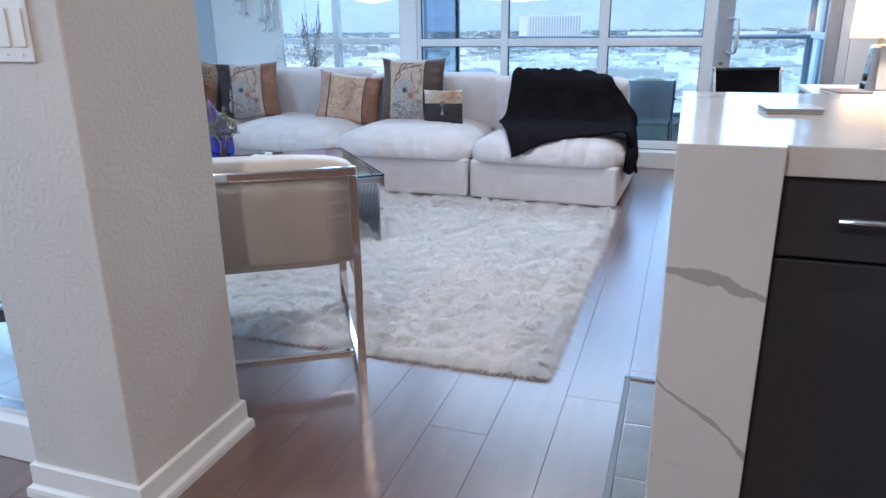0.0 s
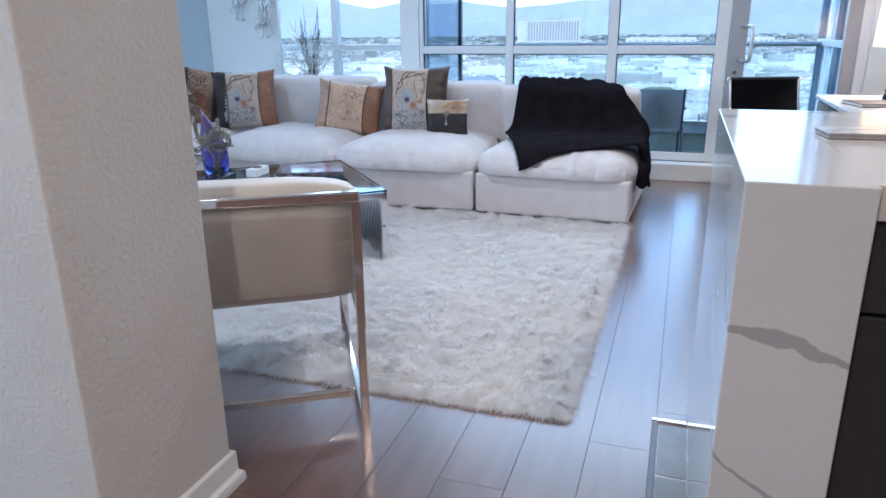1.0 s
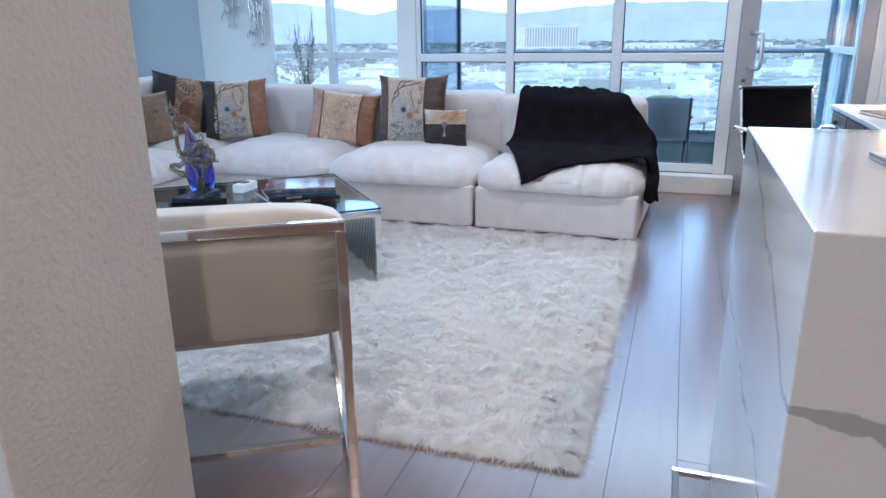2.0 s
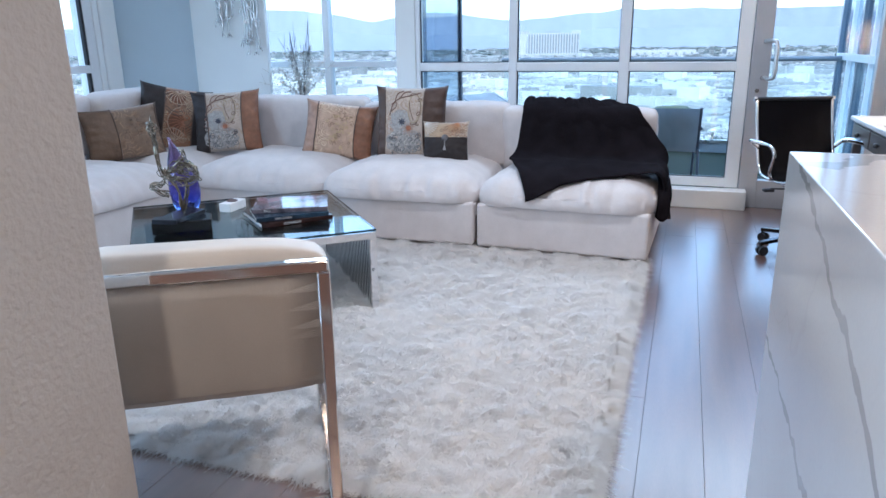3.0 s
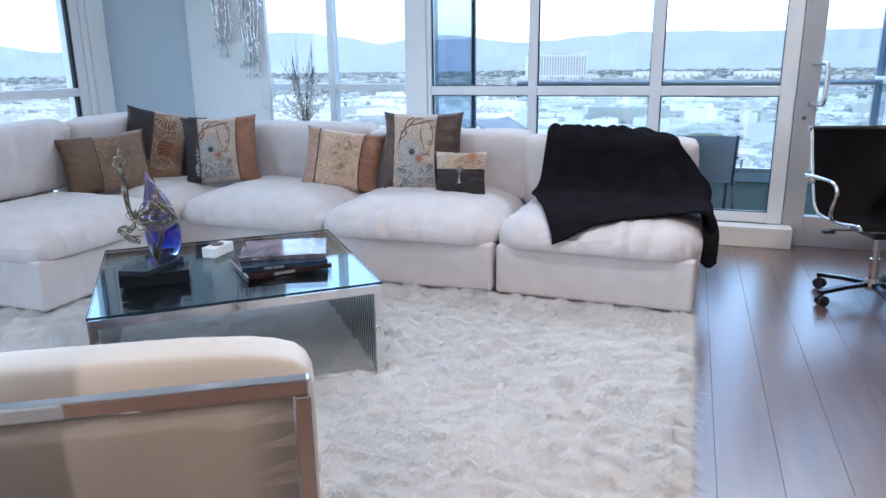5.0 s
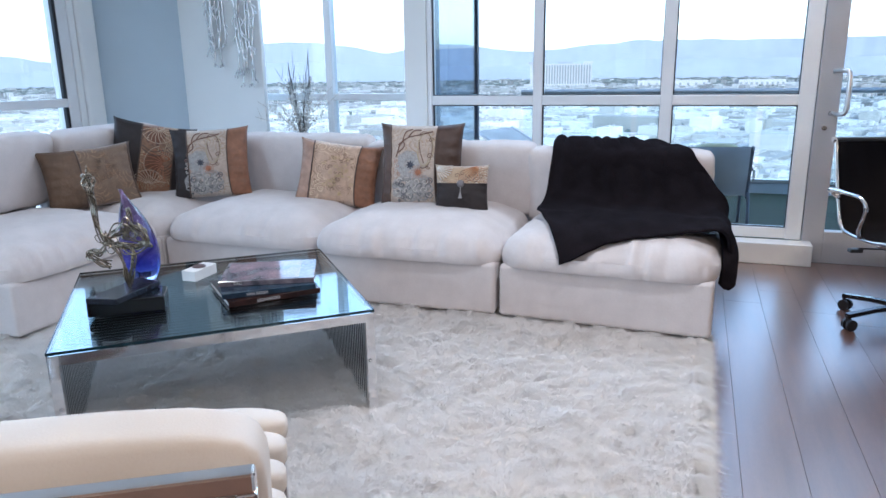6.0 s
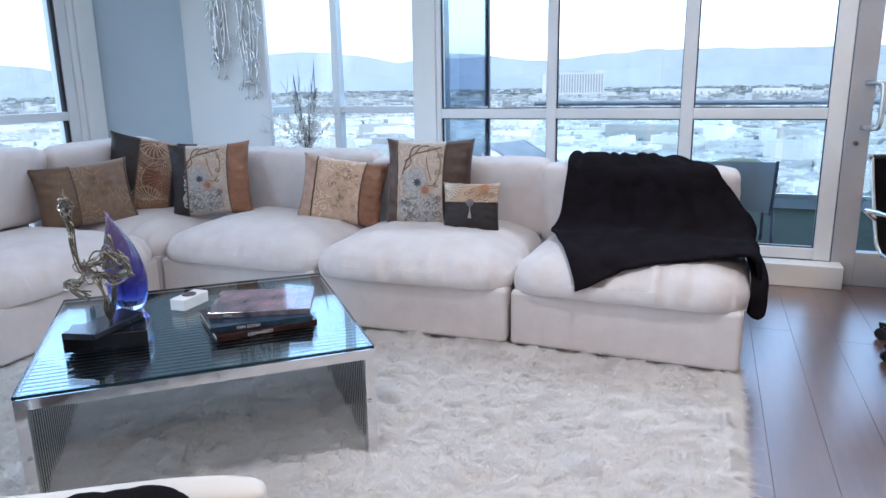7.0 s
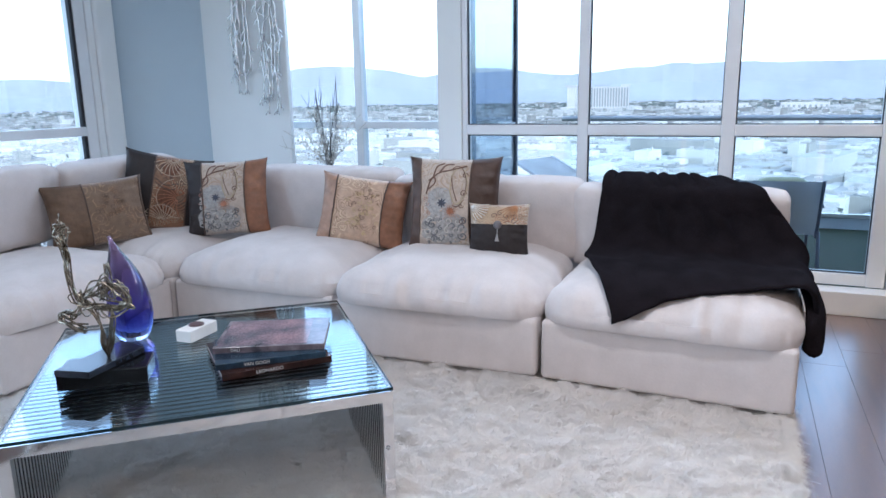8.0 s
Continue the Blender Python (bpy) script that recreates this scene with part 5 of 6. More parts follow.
def throw_pillow(m, w, h, thick, bands, label, extra=None, seed=0.0, rows=None):
    """bands: (u0, u1, material, part name) from -1 to 1 across. Stands in the x-z plane, front to -y, base at z 0."""
    root = thing("throw_pillow", label, "cushion", group="throw pillows on the sofa")
    root.matrix_basis = m
    def surf(u, v, side):
        u, v = max(-1.0, min(1.0, u)), max(-1.0, min(1.0, v))
        e = max(0.0, (1 - u * u) * (1 - v * v)) ** 0.42
        pinch_u, pinch_v = 1 - 0.085 * (1 - v * v) ** 0.7, 1 - 0.085 * (1 - u * u) ** 0.7
        wr = 0.006 * noise.noise((u * 6 + seed, v * 6, side * 3)) + 0.0095 * math.sin(21 * v + 3 * u + 2 * noise.noise((v * 3, seed, 0))) * (abs(u) ** 3)
        return Vector((u * pinch_u * w / 2, side * (e * thick / 2 + wr * min(1, e * 3)), (v * pinch_v + 1) * h / 2))
    for u0, u1, v0, v1, material, nm in ([(a, b, -1, 1, c, e) for a, b, c, e in bands] + list(rows or ())):
        bm = bmesh.new()
        nu, nv = max(5, int(16 * (u1 - u0))), max(6, int(11 * (v1 - v0)))
        for side in (-1, 1):
            g = [[bm.verts.new(surf(u0 + (u1 - u0) * i / nu, v0 + (v1 - v0) * j / nv, side)) for i in range(nu + 1)] for j in range(nv + 1)]
            for j in range(nv):
                for i in range(nu):
                    q = (g[j][i], g[j][i + 1], g[j + 1][i + 1], g[j + 1][i])
                    bm.faces.new(q if side < 0 else q[::-1])
        bmesh.ops.remove_doubles(bm, verts=bm.verts[:], dist=0.0008)
        part(nm, bm, material, root, smooth=True)
        if u0 > -0.99:
            cb = bmesh.new()
            tube(cb, [surf(u0, -0.98 + 1.96 * j / 20, -1) + Vector((0, -0.003, 0)) for j in range(21)], 0.0045, 6)
            part("cord", cb, CORD, root, smooth=True)
    if extra:
        extra(root, surf)
    return root

def stitch(root, surf, name, col, lines, rad=0.0020, lift=0.0016):
    """Raised embroidery: each line is a row of (u, v) on the cushion's front."""
    bm = bmesh.new()
    for ln in lines:
        pts = smooth_path([(u, v, 0) for u, v in ln], 4) if len(ln) > 2 else [Vector((u, v, 0)) for u, v in ln]
        tube(bm, [surf(q.x, q.y, -1) + Vector((0, -lift, 0)) for q in pts], rad, 5)
    ob = part(name, bm, mat("thread", col, 0.55, bump=0.3, bscale=500), root, smooth=True)
    if len(lines) > 3:
        tagged(ob, "raised embroidery stitches", kind="stuff")

def blot(root, surf, name, col, u, v, ru, rv, seed, lift=0.0012, teeth=0, deep=0.25):
    """A flat patch of stitching with an uneven outline."""
    bm = bmesh.new()
    n = 48
    rings = []
    for f in (0.0, 0.35, 0.7, 1.0):
        ring = []
        for k in range(n):
            a = k * math.tau / n
            w = 1 + (deep * math.cos(teeth * a) if teeth else 0.22 * noise.noise((math.cos(a) * 2 + seed, math.sin(a) * 2, seed)))
            w = 1 + (w - 1) * f
            ring.append(bm.verts.new(surf(u + ru * f * w * math.cos(a), v + rv * f * w * math.sin(a), -1) + Vector((0, -lift, 0))))
        rings.append(ring)
    for q, w in zip(rings, rings[1:]):
        for k in range(n):
            bm.faces.new((q[k], q[(k + 1) % n], w[(k + 1) % n], w[k]))
    bmesh.ops.remove_doubles(bm, verts=bm.verts[:], dist=0.0002)
    part(name, bm, mat("stitching", col, 0.6, var=0.3, scale=60, bump=0.4, bscale=450), root)

def arc(u, v, ru, rv, a0, a1, n=7):
    return [(u + ru * math.cos(radians(a0 + (a1 - a0) * i / (n - 1))), v + rv * math.sin(radians(a0 + (a1 - a0) * i / (n - 1)))) for i in range(n)]

def scroll(u, v, r, turns=1.3, a0=0, flip=1):
    n = 16
    return [(u + r * (1 - i / n) * math.cos(flip * turns * math.tau * i / n + a0), v + r * (1 - i / n) * math.sin(flip * turns * math.tau * i / n + a0)) for i in range(n)]

def fan(u, v, r, a0, a1, n, bend=0.3):
    """Curved ribs that spread from one point, with a closed rim of scallops."""
    out = []
    for k in range(n):
        a = radians(a0 + (a1 - a0) * k / (n - 1))
        out.append([(u + 0.12 * r * math.cos(a), v + 0.12 * r * math.sin(a)), (u + 0.6 * r * math.cos(a + bend * 0.5), v + 0.6 * r * math.sin(a + bend * 0.5)), (u + r * math.cos(a + bend), v + r * math.sin(a + bend))])
    return out

def flowers(root, surf):
    """Blue-grey disc with a dark flower, a russet burst, a wheat-coloured leaf, a brown bough and grey scrolls."""
    ink, slate, wheat, rust, brown = (0.05, 0.055, 0.08), (0.15, 0.155, 0.17), (0.47, 0.40, 0.27), (0.36, 0.15, 0.08), (0.17, 0.10, 0.075)
    blot(root, surf, "embroidered_disc", (0.40, 0.385, 0.37), -0.28, 0.02, 0.31, 0.33, 1.0)
    blot(root, surf, "embroidered_ground", (0.36, 0.345, 0.33), -0.17, -0.56, 0.53, 0.36, 4.0)
    blot(root, surf, "embroidered_flower", ink, -0.22, 0.0, 0.085, 0.085, 2.0, 0.0026, 8, 0.3)
    blot(root, surf, "embroidered_flower", rust, -0.02, -0.18, 0.085, 0.085, 3.0, 0.0026, 11, 0.3)
    stitch(root, surf, "embroidered_burst", (0.45, 0.25, 0.16), [[(-0.02 + 0.09 * math.cos(a), -0.18 + 0.09 * math.sin(a)), (-0.02 + q * math.cos(a), -0.18 + q * math.sin(a))] for a, q in ((k * math.tau / 22, 0.15 + 0.05 * (k % 3)) for k in range(22))], 0.0012)
    stitch(root, surf, "embroidery", (0.42, 0.45, 0.48), [[(-0.30 + 0.10 * math.cos(a), 0.02 + 0.10 * math.sin(a)), (-0.30 + 0.24 * math.cos(a), 0.02 + 0.27 * math.sin(a))] for a in (k * math.tau / 26 for k in range(26))], 0.0011)
    stitch(root, surf, "embroidered_leaf", wheat, [arc(0.12, 0.38, 0.16, 0.40, 100 + 12 * k, 330 - 14 * k, 9) for k in range(5)] + [arc(0.10, 0.40, 0.24, 0.44, 60, -70, 9)], 0.0026)
    stitch(root, surf, "embroidered_leaf_edge", brown, [arc(0.10, 0.38, 0.22, 0.46, 120, -110, 11), [(0.12, 0.05), (0.02, 0.35), (-0.02, 0.62)], scroll(0.26, 0.22, 0.08), scroll(0.22, -0.05, 0.06, flip=-1), scroll(0.24, -0.42, 0.08), scroll(0.28, 0.62, 0.07)], 0.0024)
    stitch(root, surf, "embroidered_bough", brown, [[(-0.60, 0.20), (-0.50, 0.50), (-0.30, 0.68), (0.0, 0.76), (0.30, 0.84)], [(-0.56, 0.30), (-0.40, 0.44), (-0.42, 0.58), (-0.54, 0.50)], [(-0.30, 0.68), (-0.16, 0.86), (0.02, 0.88)], [(-0.45, 0.55), (-0.36, 0.82), (-0.2, 0.9)]], 0.0040)
    stitch(root, surf, "embroidery", slate, [scroll(-0.56 + 0.19 * (k % 5) + 0.07 * math.sin(k * 5.1), -0.44 - 0.19 * (k // 5) + 0.09 * math.sin(k * 3.7), 0.075 + 0.045 * math.sin(k * 2.3), 1.1 + 0.4 * math.sin(k * 1.9), k * 1.1, 1 if k % 3 else -1) for k in range(16)], 0.0030, 0.0024)
    stitch(root, surf, "embroidered_lace", (0.60, 0.56, 0.50), [scroll(-0.52 + 0.22 * (k % 4), -0.40 - 0.22 * (k // 4), 0.10, 0.9, k * 2.3, -1 if k % 2 else 1) for k in range(10)] + [scroll(-0.60, -0.02 - 0.12 * k, 0.05, 1.1, k) for k in range(3)], 0.0024, 0.0022)
    stitch(root, surf, "embroidery", (0.42, 0.22, 0.17), [scroll(-0.62 + 0.07 * (k % 2), 0.08 - 0.10 * k, 0.055, 1.2, k * 1.7) for k in range(4)], 0.0014)

def fans(root, surf):
    cream, rust, ink = (0.55, 0.44, 0.33), (0.40, 0.17, 0.09), (0.09, 0.06, 0.055)
    for nm, col, u, v, r, a0, a1 in (("embroidered_fan", cream, 0.10, 0.90, 0.42, 180, 350), ("embroidered_fan", rust, 0.35, -0.10, 0.50, 95, 260), ("embroidered_fan", cream, 0.0, -0.75, 0.40, 20, 150)):
        blot(root, surf, "embroidered_ground", tuple(c * 0.42 for c in rust), u + 0.55 * r * math.cos(radians((a0 + a1) / 2)), v + 0.55 * r * math.sin(radians((a0 + a1) / 2)), r * 0.45, r * 0.45, r, 0.001)
        stitch(root, surf, nm, col, fan(u, v, r, a0, a1, 11), 0.0024)
        stitch(root, surf, "embroidered_rim", cream, [arc(u, v, r * 1.04, r * 1.04, a0 + 15, a1 + 20, 11)], 0.0022)
    stitch(root, surf, "embroidered_bough", ink, [[(-0.25, 0.35), (0.0, 0.2), (0.3, 0.28)], [(-0.25, 0.25), (0.0, 0.1), (0.25, 0.12)]], 0.003)

def filigree(root, surf):
    r = random.Random(6)
    for col, n, rad in (((0.58, 0.44, 0.24), 26, 0.0022), ((0.20, 0.12, 0.08), 16, 0.0015), ((0.46, 0.33, 0.26), 14, 0.0013)):
        stitch(root, surf, "embroidery", col, [scroll(0.05 + r.gauss(0, 0.20), 0.05 + r.gauss(0, 0.42), r.uniform(0.04, 0.085), r.uniform(0.8, 1.5), r.uniform(0, 6), r.choice((-1, 1))) for _ in range(n)], rad)

def dull_filigree(root, surf):
    r = random.Random(16)
    for col, n, rad in (((0.27, 0.16, 0.09), 22, 0.0016), ((0.10, 0.065, 0.045), 14, 0.0014)):
        stitch(root, surf, "embroidery", col, [scroll(0.38 + r.gauss(0, 0.22), 0.05 + r.gauss(0, 0.36), r.uniform(0.05, 0.10), r.uniform(0.8, 1.5), r.uniform(0, 6), r.choice((-1, 1))) for _ in range(n)], rad)

def button(root, surf):
    c = surf(0.0, 0.20, -1)
    bm = bmesh.new(); lathe(bm, [(0.021, 0.0), (0.023, 0.005), (0.016, 0.011), (0.004, 0.013)], 20)
    bmesh.ops.transform(bm, matrix=Matrix.Translation(c + Vector((0, 0.002, 0))) @ pose(0, 0, 0, 90), verts=bm.verts[:])
    part("button", bm, mat("button_grey", (0.16, 0.15, 0.16), 0.35), root, "round grey button", True)
    bm = bmesh.new()
    tube(bm, [c + Vector((0, -0.004, -0.02)), surf(0.0, -0.12, -1) + Vector((0, -0.006, 0))], 0.0025, 6)
    for k in range(7):
        e = surf(0.0, -0.12, -1) + Vector((0, -0.006, 0))
        tube(bm, [e, e + Vector((0.010 * (k / 3 - 1), -0.003, -0.045))], 0.0018, 5)
    stitch(root, surf, "embroidered_fan", (0.72, 0.70, 0.66), fan(-0.95, 0.95, 0.62, -85, -5, 8, 0.2), 0.0022)
    stitch(root, surf, "embroidered_fan", (0.45, 0.22, 0.10), fan(0.62, 0.98, 0.60, 190, 265, 8, 0.2), 0.0022)
    stitch(root, surf, "embroidery", (0.16, 0.10, 0.07), [scroll(-0.15 + 0.22 * k, 0.55 + 0.12 * (k % 2), 0.12, 1.2, k) for k in range(5)], 0.0018)
    part("tassel", bm, mat("tassel_grey", (0.32, 0.31, 0.31), 0.7), root, "pale grey tassel")

def seat_at(x, y, z, turn, lean, roll=0.0):
    return pose(x, y, z, 0, 0, turn) @ pose(0, 0, 0, -lean) @ pose(0, 0, 0, 0, roll)

ZS = 0.465
UMBER = mat("satin_dark_brown", (0.060, 0.032, 0.022), 0.50, var=0.25, bump=0.3, bscale=35, bdist=0.01)
OLIVE = mat("satin_olive_brown", (0.135, 0.082, 0.048), 0.48, var=0.25, scale=12, bump=0.3, bscale=35, bdist=0.01)
ROSY = mat("satin_walnut", (0.085, 0.05, 0.036), 0.50, var=0.25, bump=0.3, bscale=35, bdist=0.01)
throw_pillow(seat_at(-2.12, 5.46, ZS, 8, 10), 0.54, 0.535, 0.17, ((-1, -0.74, ROSY, "side_band"), (-0.74, 0.40, FLORAL, "centre_panel"), (0.40, 1, UMBER, "side_band")),
             "large cushion with grey-blue floral panel and dark brown satin bands", flowers, 1.0)
throw_pillow(seat_at(-2.745, 5.475, ZS - 0.02, 12, 13, 7), 0.565, 0.43, 0.16, ((-1, -0.64, TAUPE, "side_band"), (-0.64, 0.52, GOLD, "centre_panel"), (0.52, 1, BROWN, "side_band")),
             "golden brocade cushion with taupe and rust satin bands", filigree, 2.0)
throw_pillow(seat_at(-1.83, 5.385, ZS, 10, 12), 0.335, 0.295, 0.12, (), "small dark cushion with patterned top and button tassel", button, 3.0,
             ((-1, 1, -1, 0.22, DARKB, "lower_panel"), (-1, 1, 0.22, 1, FERN, "top_panel")))
throw_pillow(seat_at(-3.65, 5.42, ZS - 0.005, 25, 12, -2), 0.54, 0.50, 0.17, ((-1, -0.56, DARKB, "side_band"), (-0.56, 0.50, FLORAL, "centre_panel"), (0.50, 1, BROWN, "side_band")),
             "large cushion with grey floral panel, charcoal and rust bands", flowers, 4.0)
throw_pillow(seat_at(-4.17, 5.35, ZS, 40, 12, 12), 0.56, 0.535, 0.16, ((-1, -0.30, DARKB, "side_band"), (-0.30, 0.55, FLORAL2, "centre_panel"), (0.55, 1, DARKB, "side_band")),
             "charcoal satin cushion with a russet fan-patterned panel", fans, 5.0)
throw_pillow(seat_at(-4.20, 4.94, ZS - 0.01, 56, 14, -4), 0.58, 0.415, 0.16, ((-1, -0.22, OLIVE, "side_band"), (-0.22, 0.95, GOLD2, "centre_panel"), (0.95, 1, OLIVE, "side_band")),
             "olive-brown brocade lumbar cushion against the side backrest", dull_filigree, 6.0)

# ---------------------------------------------------------------- black throw over the end module
from mathutils.bvhtree import BVHTree

def draped_throw():
    bm = bmesh.new()
    NU, NV = 84, 100
    # run of the cloth from behind the backrest, over it, down, and along the seat: (y, z)
    run = smooth_path([(0, 5.99, 0.56), (0, 5.98, 0.73), (0, 5.92, 0.825), (0, 5.80, 0.855), (0, 5.69, 0.81), (0, 5.63, 0.68), (0, 5.57, 0.55), (0, 5.44, 0.50), (0, 5.25, 0.505), (0, 5.05, 0.49), (0, 4.92, 0.44), (0, 4.86, 0.37), (0, 4.85, 0.27)], 10)
    arc = [0.0]
    for a, b in zip(run, run[1:]):
        arc.append(arc[-1] + (b - a).length)
    def at(s):
        i = int(np.searchsorted(arc, s)) - 1
        i = max(0, min(i, len(run) - 2))
        t = (s - arc[i]) / (arc[i + 1] - arc[i])
        return run[i].lerp(run[i + 1], max(0, min(1, t)))
    EDGE = -0.385
    rows_ = []
    for j in range(NV + 1):
        row = []
        for i in range(NU + 1):
            u = i / NU
            end = np.interp(u, (0.0, 0.18, 0.34, 0.50, 0.64, 0.80, 1.0), (1.64, 1.55, 1.47, 1.41, 1.37, 1.34, 1.28))
            s = 0.15 + (end - 0.15) * j / NV
            p = at(s)
            xl = np.interp(s, (0.1, 0.5, 0.9, 1.02, 1.6), (-1.33, -1.335, -1.36, -1.37, -1.135))
            xr = np.interp(s, (0.1, 0.40, 0.50, 0.60, 0.72, 0.95, 1.1, 1.3, 1.6), (-0.69, -0.66, -0.58, -0.485, -0.40, -0.225, -0.065, -0.03, -0.10))
            x = xl + u * (xr - xl)
            y, z = p.y, p.z
            top = max(0, 1 - abs(s - 0.42) / 0.16)
            z += top * (0.026 * abs(math.sin(u * 24 + 2.5 * noise.noise((u * 5, 0, 0)))) + 0.010 * noise.noise((u * 14, s * 4, 0)))
            fold = max(0, 1 - abs(s - 0.55) / 0.35)
            y -= fold * 0.011 * math.sin(u * 48 + 3 * s + 2.5 * noise.noise((u * 5, 0, 0)))
            z -= 0.05 * max(0.0, u - 0.80) * 5 * top
            if x > EDGE:                       # hangs down past the module's open end
                drop = x - EDGE
                x = EDGE + 0.036 * min(1, drop / 0.05) + 0.13 * drop + 0.012 * math.sin(s * 26)
                z -= max(0, drop - 0.02) * 0.96
                y += 0.25 * drop
            f = noise.noise((u * 5 + 2, s * 5, 1.0)) * 0.014 + noise.noise((u * 16, s * 7 + 4 * u, 4.0)) * 0.008 + noise.noise((u * 30 + 3 * s, s * 12, 7.0)) * 0.004 * (0.4 + fold)
            row.append(bm.verts.new((x, y - 0.006 + f * 0.6, z + 0.014 + f)))
        rows_.append(row)
    for q, w in zip(rows_, rows_[1:]):
        for k in range(NU):
            bm.faces.new((q[k], q[k + 1], w[k + 1], w[k]))
    # rest the cloth on the cushions beneath it
    for _ in range(2):
        for name in ("seat_cushion", "back_cushion", "base"):
            src = next(o for o in end_module.children if o.name.startswith(name))
            tb = bmesh.new(); tb.from_mesh(src.data)
            bmesh.ops.transform(tb, matrix=end_module.matrix_basis, verts=tb.verts[:])
            tree = BVHTree.FromBMesh(tb)
            for v in bm.verts:
                loc, nr, _i, dist = tree.find_nearest(v.co)
                gap = (v.co - loc).dot(nr)
                if gap < 0.008 and dist < 0.2:
                    v.co = loc + nr * 0.008
            tb.free()
        bmesh.ops.smooth_vert(bm, verts=bm.verts[:], factor=0.3, use_axis_x=True, use_axis_y=True, use_axis_z=True)
    bmesh.ops.recalc_face_normals(bm, faces=bm.faces[:])
    ob = link("throw_blanket", bm, THROW, smooth=True)
    md = ob.modifiers.new("thick", "SOLIDIFY"); md.thickness, md.offset = 0.016, 1.0
    # the bunched corner that hangs past the open end
    bm = bmesh.new()
    path = smooth_path([(-0.40, 5.42, 0.475), (-0.350, 5.28, 0.46), (-0.327, 5.15, 0.40), (-0.326, 5.10, 0.31), (-0.328, 5.08, 0.255), (-0.328, 5.07, 0.222)], 7)
    n, m, rings = len(path), 22, []
    for i, p in enumerate(path):
        f = i / (n - 1)
        a = 0.038 * min(1.0, 0.35 + 2.4 * f) * (1 - max(0.0, f - 0.86) * 4.2)
        b = 0.065 * min(1.0, 0.4 + 2.0 * f) * (1 - max(0.0, f - 0.9) * 3.0)
        ring = []
        for k in range(m):
            t = k * math.tau / m
            w = 1 + 0.16 * math.sin(3 * t + 4 * f) + 0.10 * noise.noise((math.cos(t) * 2, math.sin(t) * 2, f * 5))
            ring.append(bm.verts.new(p + Vector((a * w * math.cos(t), b * w * math.sin(t), 0.02 * math.sin(t) * (1 - f)))))
        rings.append(ring)
    for q, w in zip(rings, rings[1:]):
        for k in range(m):
            bm.faces.new((q[k], q[(k + 1) % m], w[(k + 1) % m], w[k]))
    bm.faces.new(rings[0][::-1]); bm.faces.new(rings[-1])
    part("hanging_fold", bm, THROW, ob, smooth=True)
    return tagged(ob, "soft black plush throw draped over the sofa's end module", "throw")
draped_throw()

# ---------------------------------------------------------------- wall art: silver branches
def branch_panel(x0, x1, z0, z1, seed):
    """Wavy upright rods that cross, with forked links between neighbours and open forks at the foot."""
    bm = bmesh.new()
    r = random.Random(seed)
    n = 6
    def at(k, z):
        u = (k + 0.5) / n + 0.16 * noise.noise((z * 3.1 + seed, k * 5.3, 0)) + 0.07 * noise.noise((z * 9 + seed, k * 3.1, 5))
        return Vector((x0 + (x1 - x0) * min(1.05, max(-0.05, u)), -0.045 + 0.02 * noise.noise((z * 4, k * 2.2, seed)), z))
    foot = [z0 + (0.0 if k in (1, 4) else r.uniform(0.02, 0.20)) for k in range(n)]
    for k in range(n):
        m = int((z1 - foot[k]) / 0.03)
        tube(bm, [at(k, foot[k] + (z1 - foot[k]) * i / m) for i in range(m + 1)], 0.0066, 6, 0.0090)
    z = z0 + 0.05
    while z < z1 - 0.1:
        k = r.randrange(0, n)
        j = k + r.choice((-1, 1))
        a = at(k, max(z, foot[k]))
        if 0 <= j < n:
            b = at(j, max(z + r.uniform(0.05, 0.11), foot[j]))
            tube(bm, smooth_path([a, a.lerp(b, 0.5) + Vector((0, -0.008, r.uniform(-0.015, 0.0))), b], 3), 0.0070, 6)
        else:
            s = -1 if j < 0 else 1
            b = a + Vector((s * r.uniform(0.02, 0.05), -0.005, -r.uniform(0.03, 0.09)))
            tube(bm, smooth_path([a, a.lerp(b, 0.5) + Vector((s * 0.008, 0, 0.004)), b], 3), 0.0070, 6, 0.0052)
        z += 0.021
    for k in range(n):
        a = at(k, foot[k] + 0.03)
        for s in (-1, 1):
            if r.random() < 0.75:
                b = a + Vector((s * r.uniform(0.015, 0.04), -0.004, -r.uniform(0.03, 0.07)))
                b.z = max(b.z, z0 - 0.01)
                tube(bm, [a, a.lerp(b, 0.5) + Vector((s * 0.006, 0, 0)), b], 0.005, 6, 0.0042)
    ob = link("wall_sculpture", bm, mat("silver_branch", (0.70, 0.70, 0.71), 0.25, metal=1.0, var=0.1, scale=20), smooth=True)
    ob.location = (0, 7.0, 0)
    return tagged(ob, "silver metal wall sculpture of tangled coral-like branches", "wall art", "wall art pair")
branch_panel(-4.76, -4.565, 1.375, 2.45, 5)
branch_panel(-4.47, -4.265, 1.20, 2.45, 12)

# ---------------------------------------------------------------- floor vase with branches behind the sofa
fv = thing("floor_vase", "tall floor vase with dark twigs and pale blossom sprays", "vase", (-3.868, 7.0, FZ))
bm = bmesh.new(); lathe(bm, [(0.09, 0), (0.12, 0.03), (0.13, 0.25), (0.09, 0.5), (0.055, 0.66), (0.065, 0.72)], 24)
part("body", bm, mat("vase_ceramic", (0.35, 0.36, 0.37), 0.3), fv, smooth=True)
rr_ = random.Random(2)
TWIG, PALE = mat("dark_twig", (0.04, 0.036, 0.036), 0.8, bump=0.3), mat("pale_twig", (0.46, 0.44, 0.40), 0.8)
BLOSSOM = mat("dried_blossom", (0.80, 0.79, 0.75), 0.9, island=0.1)
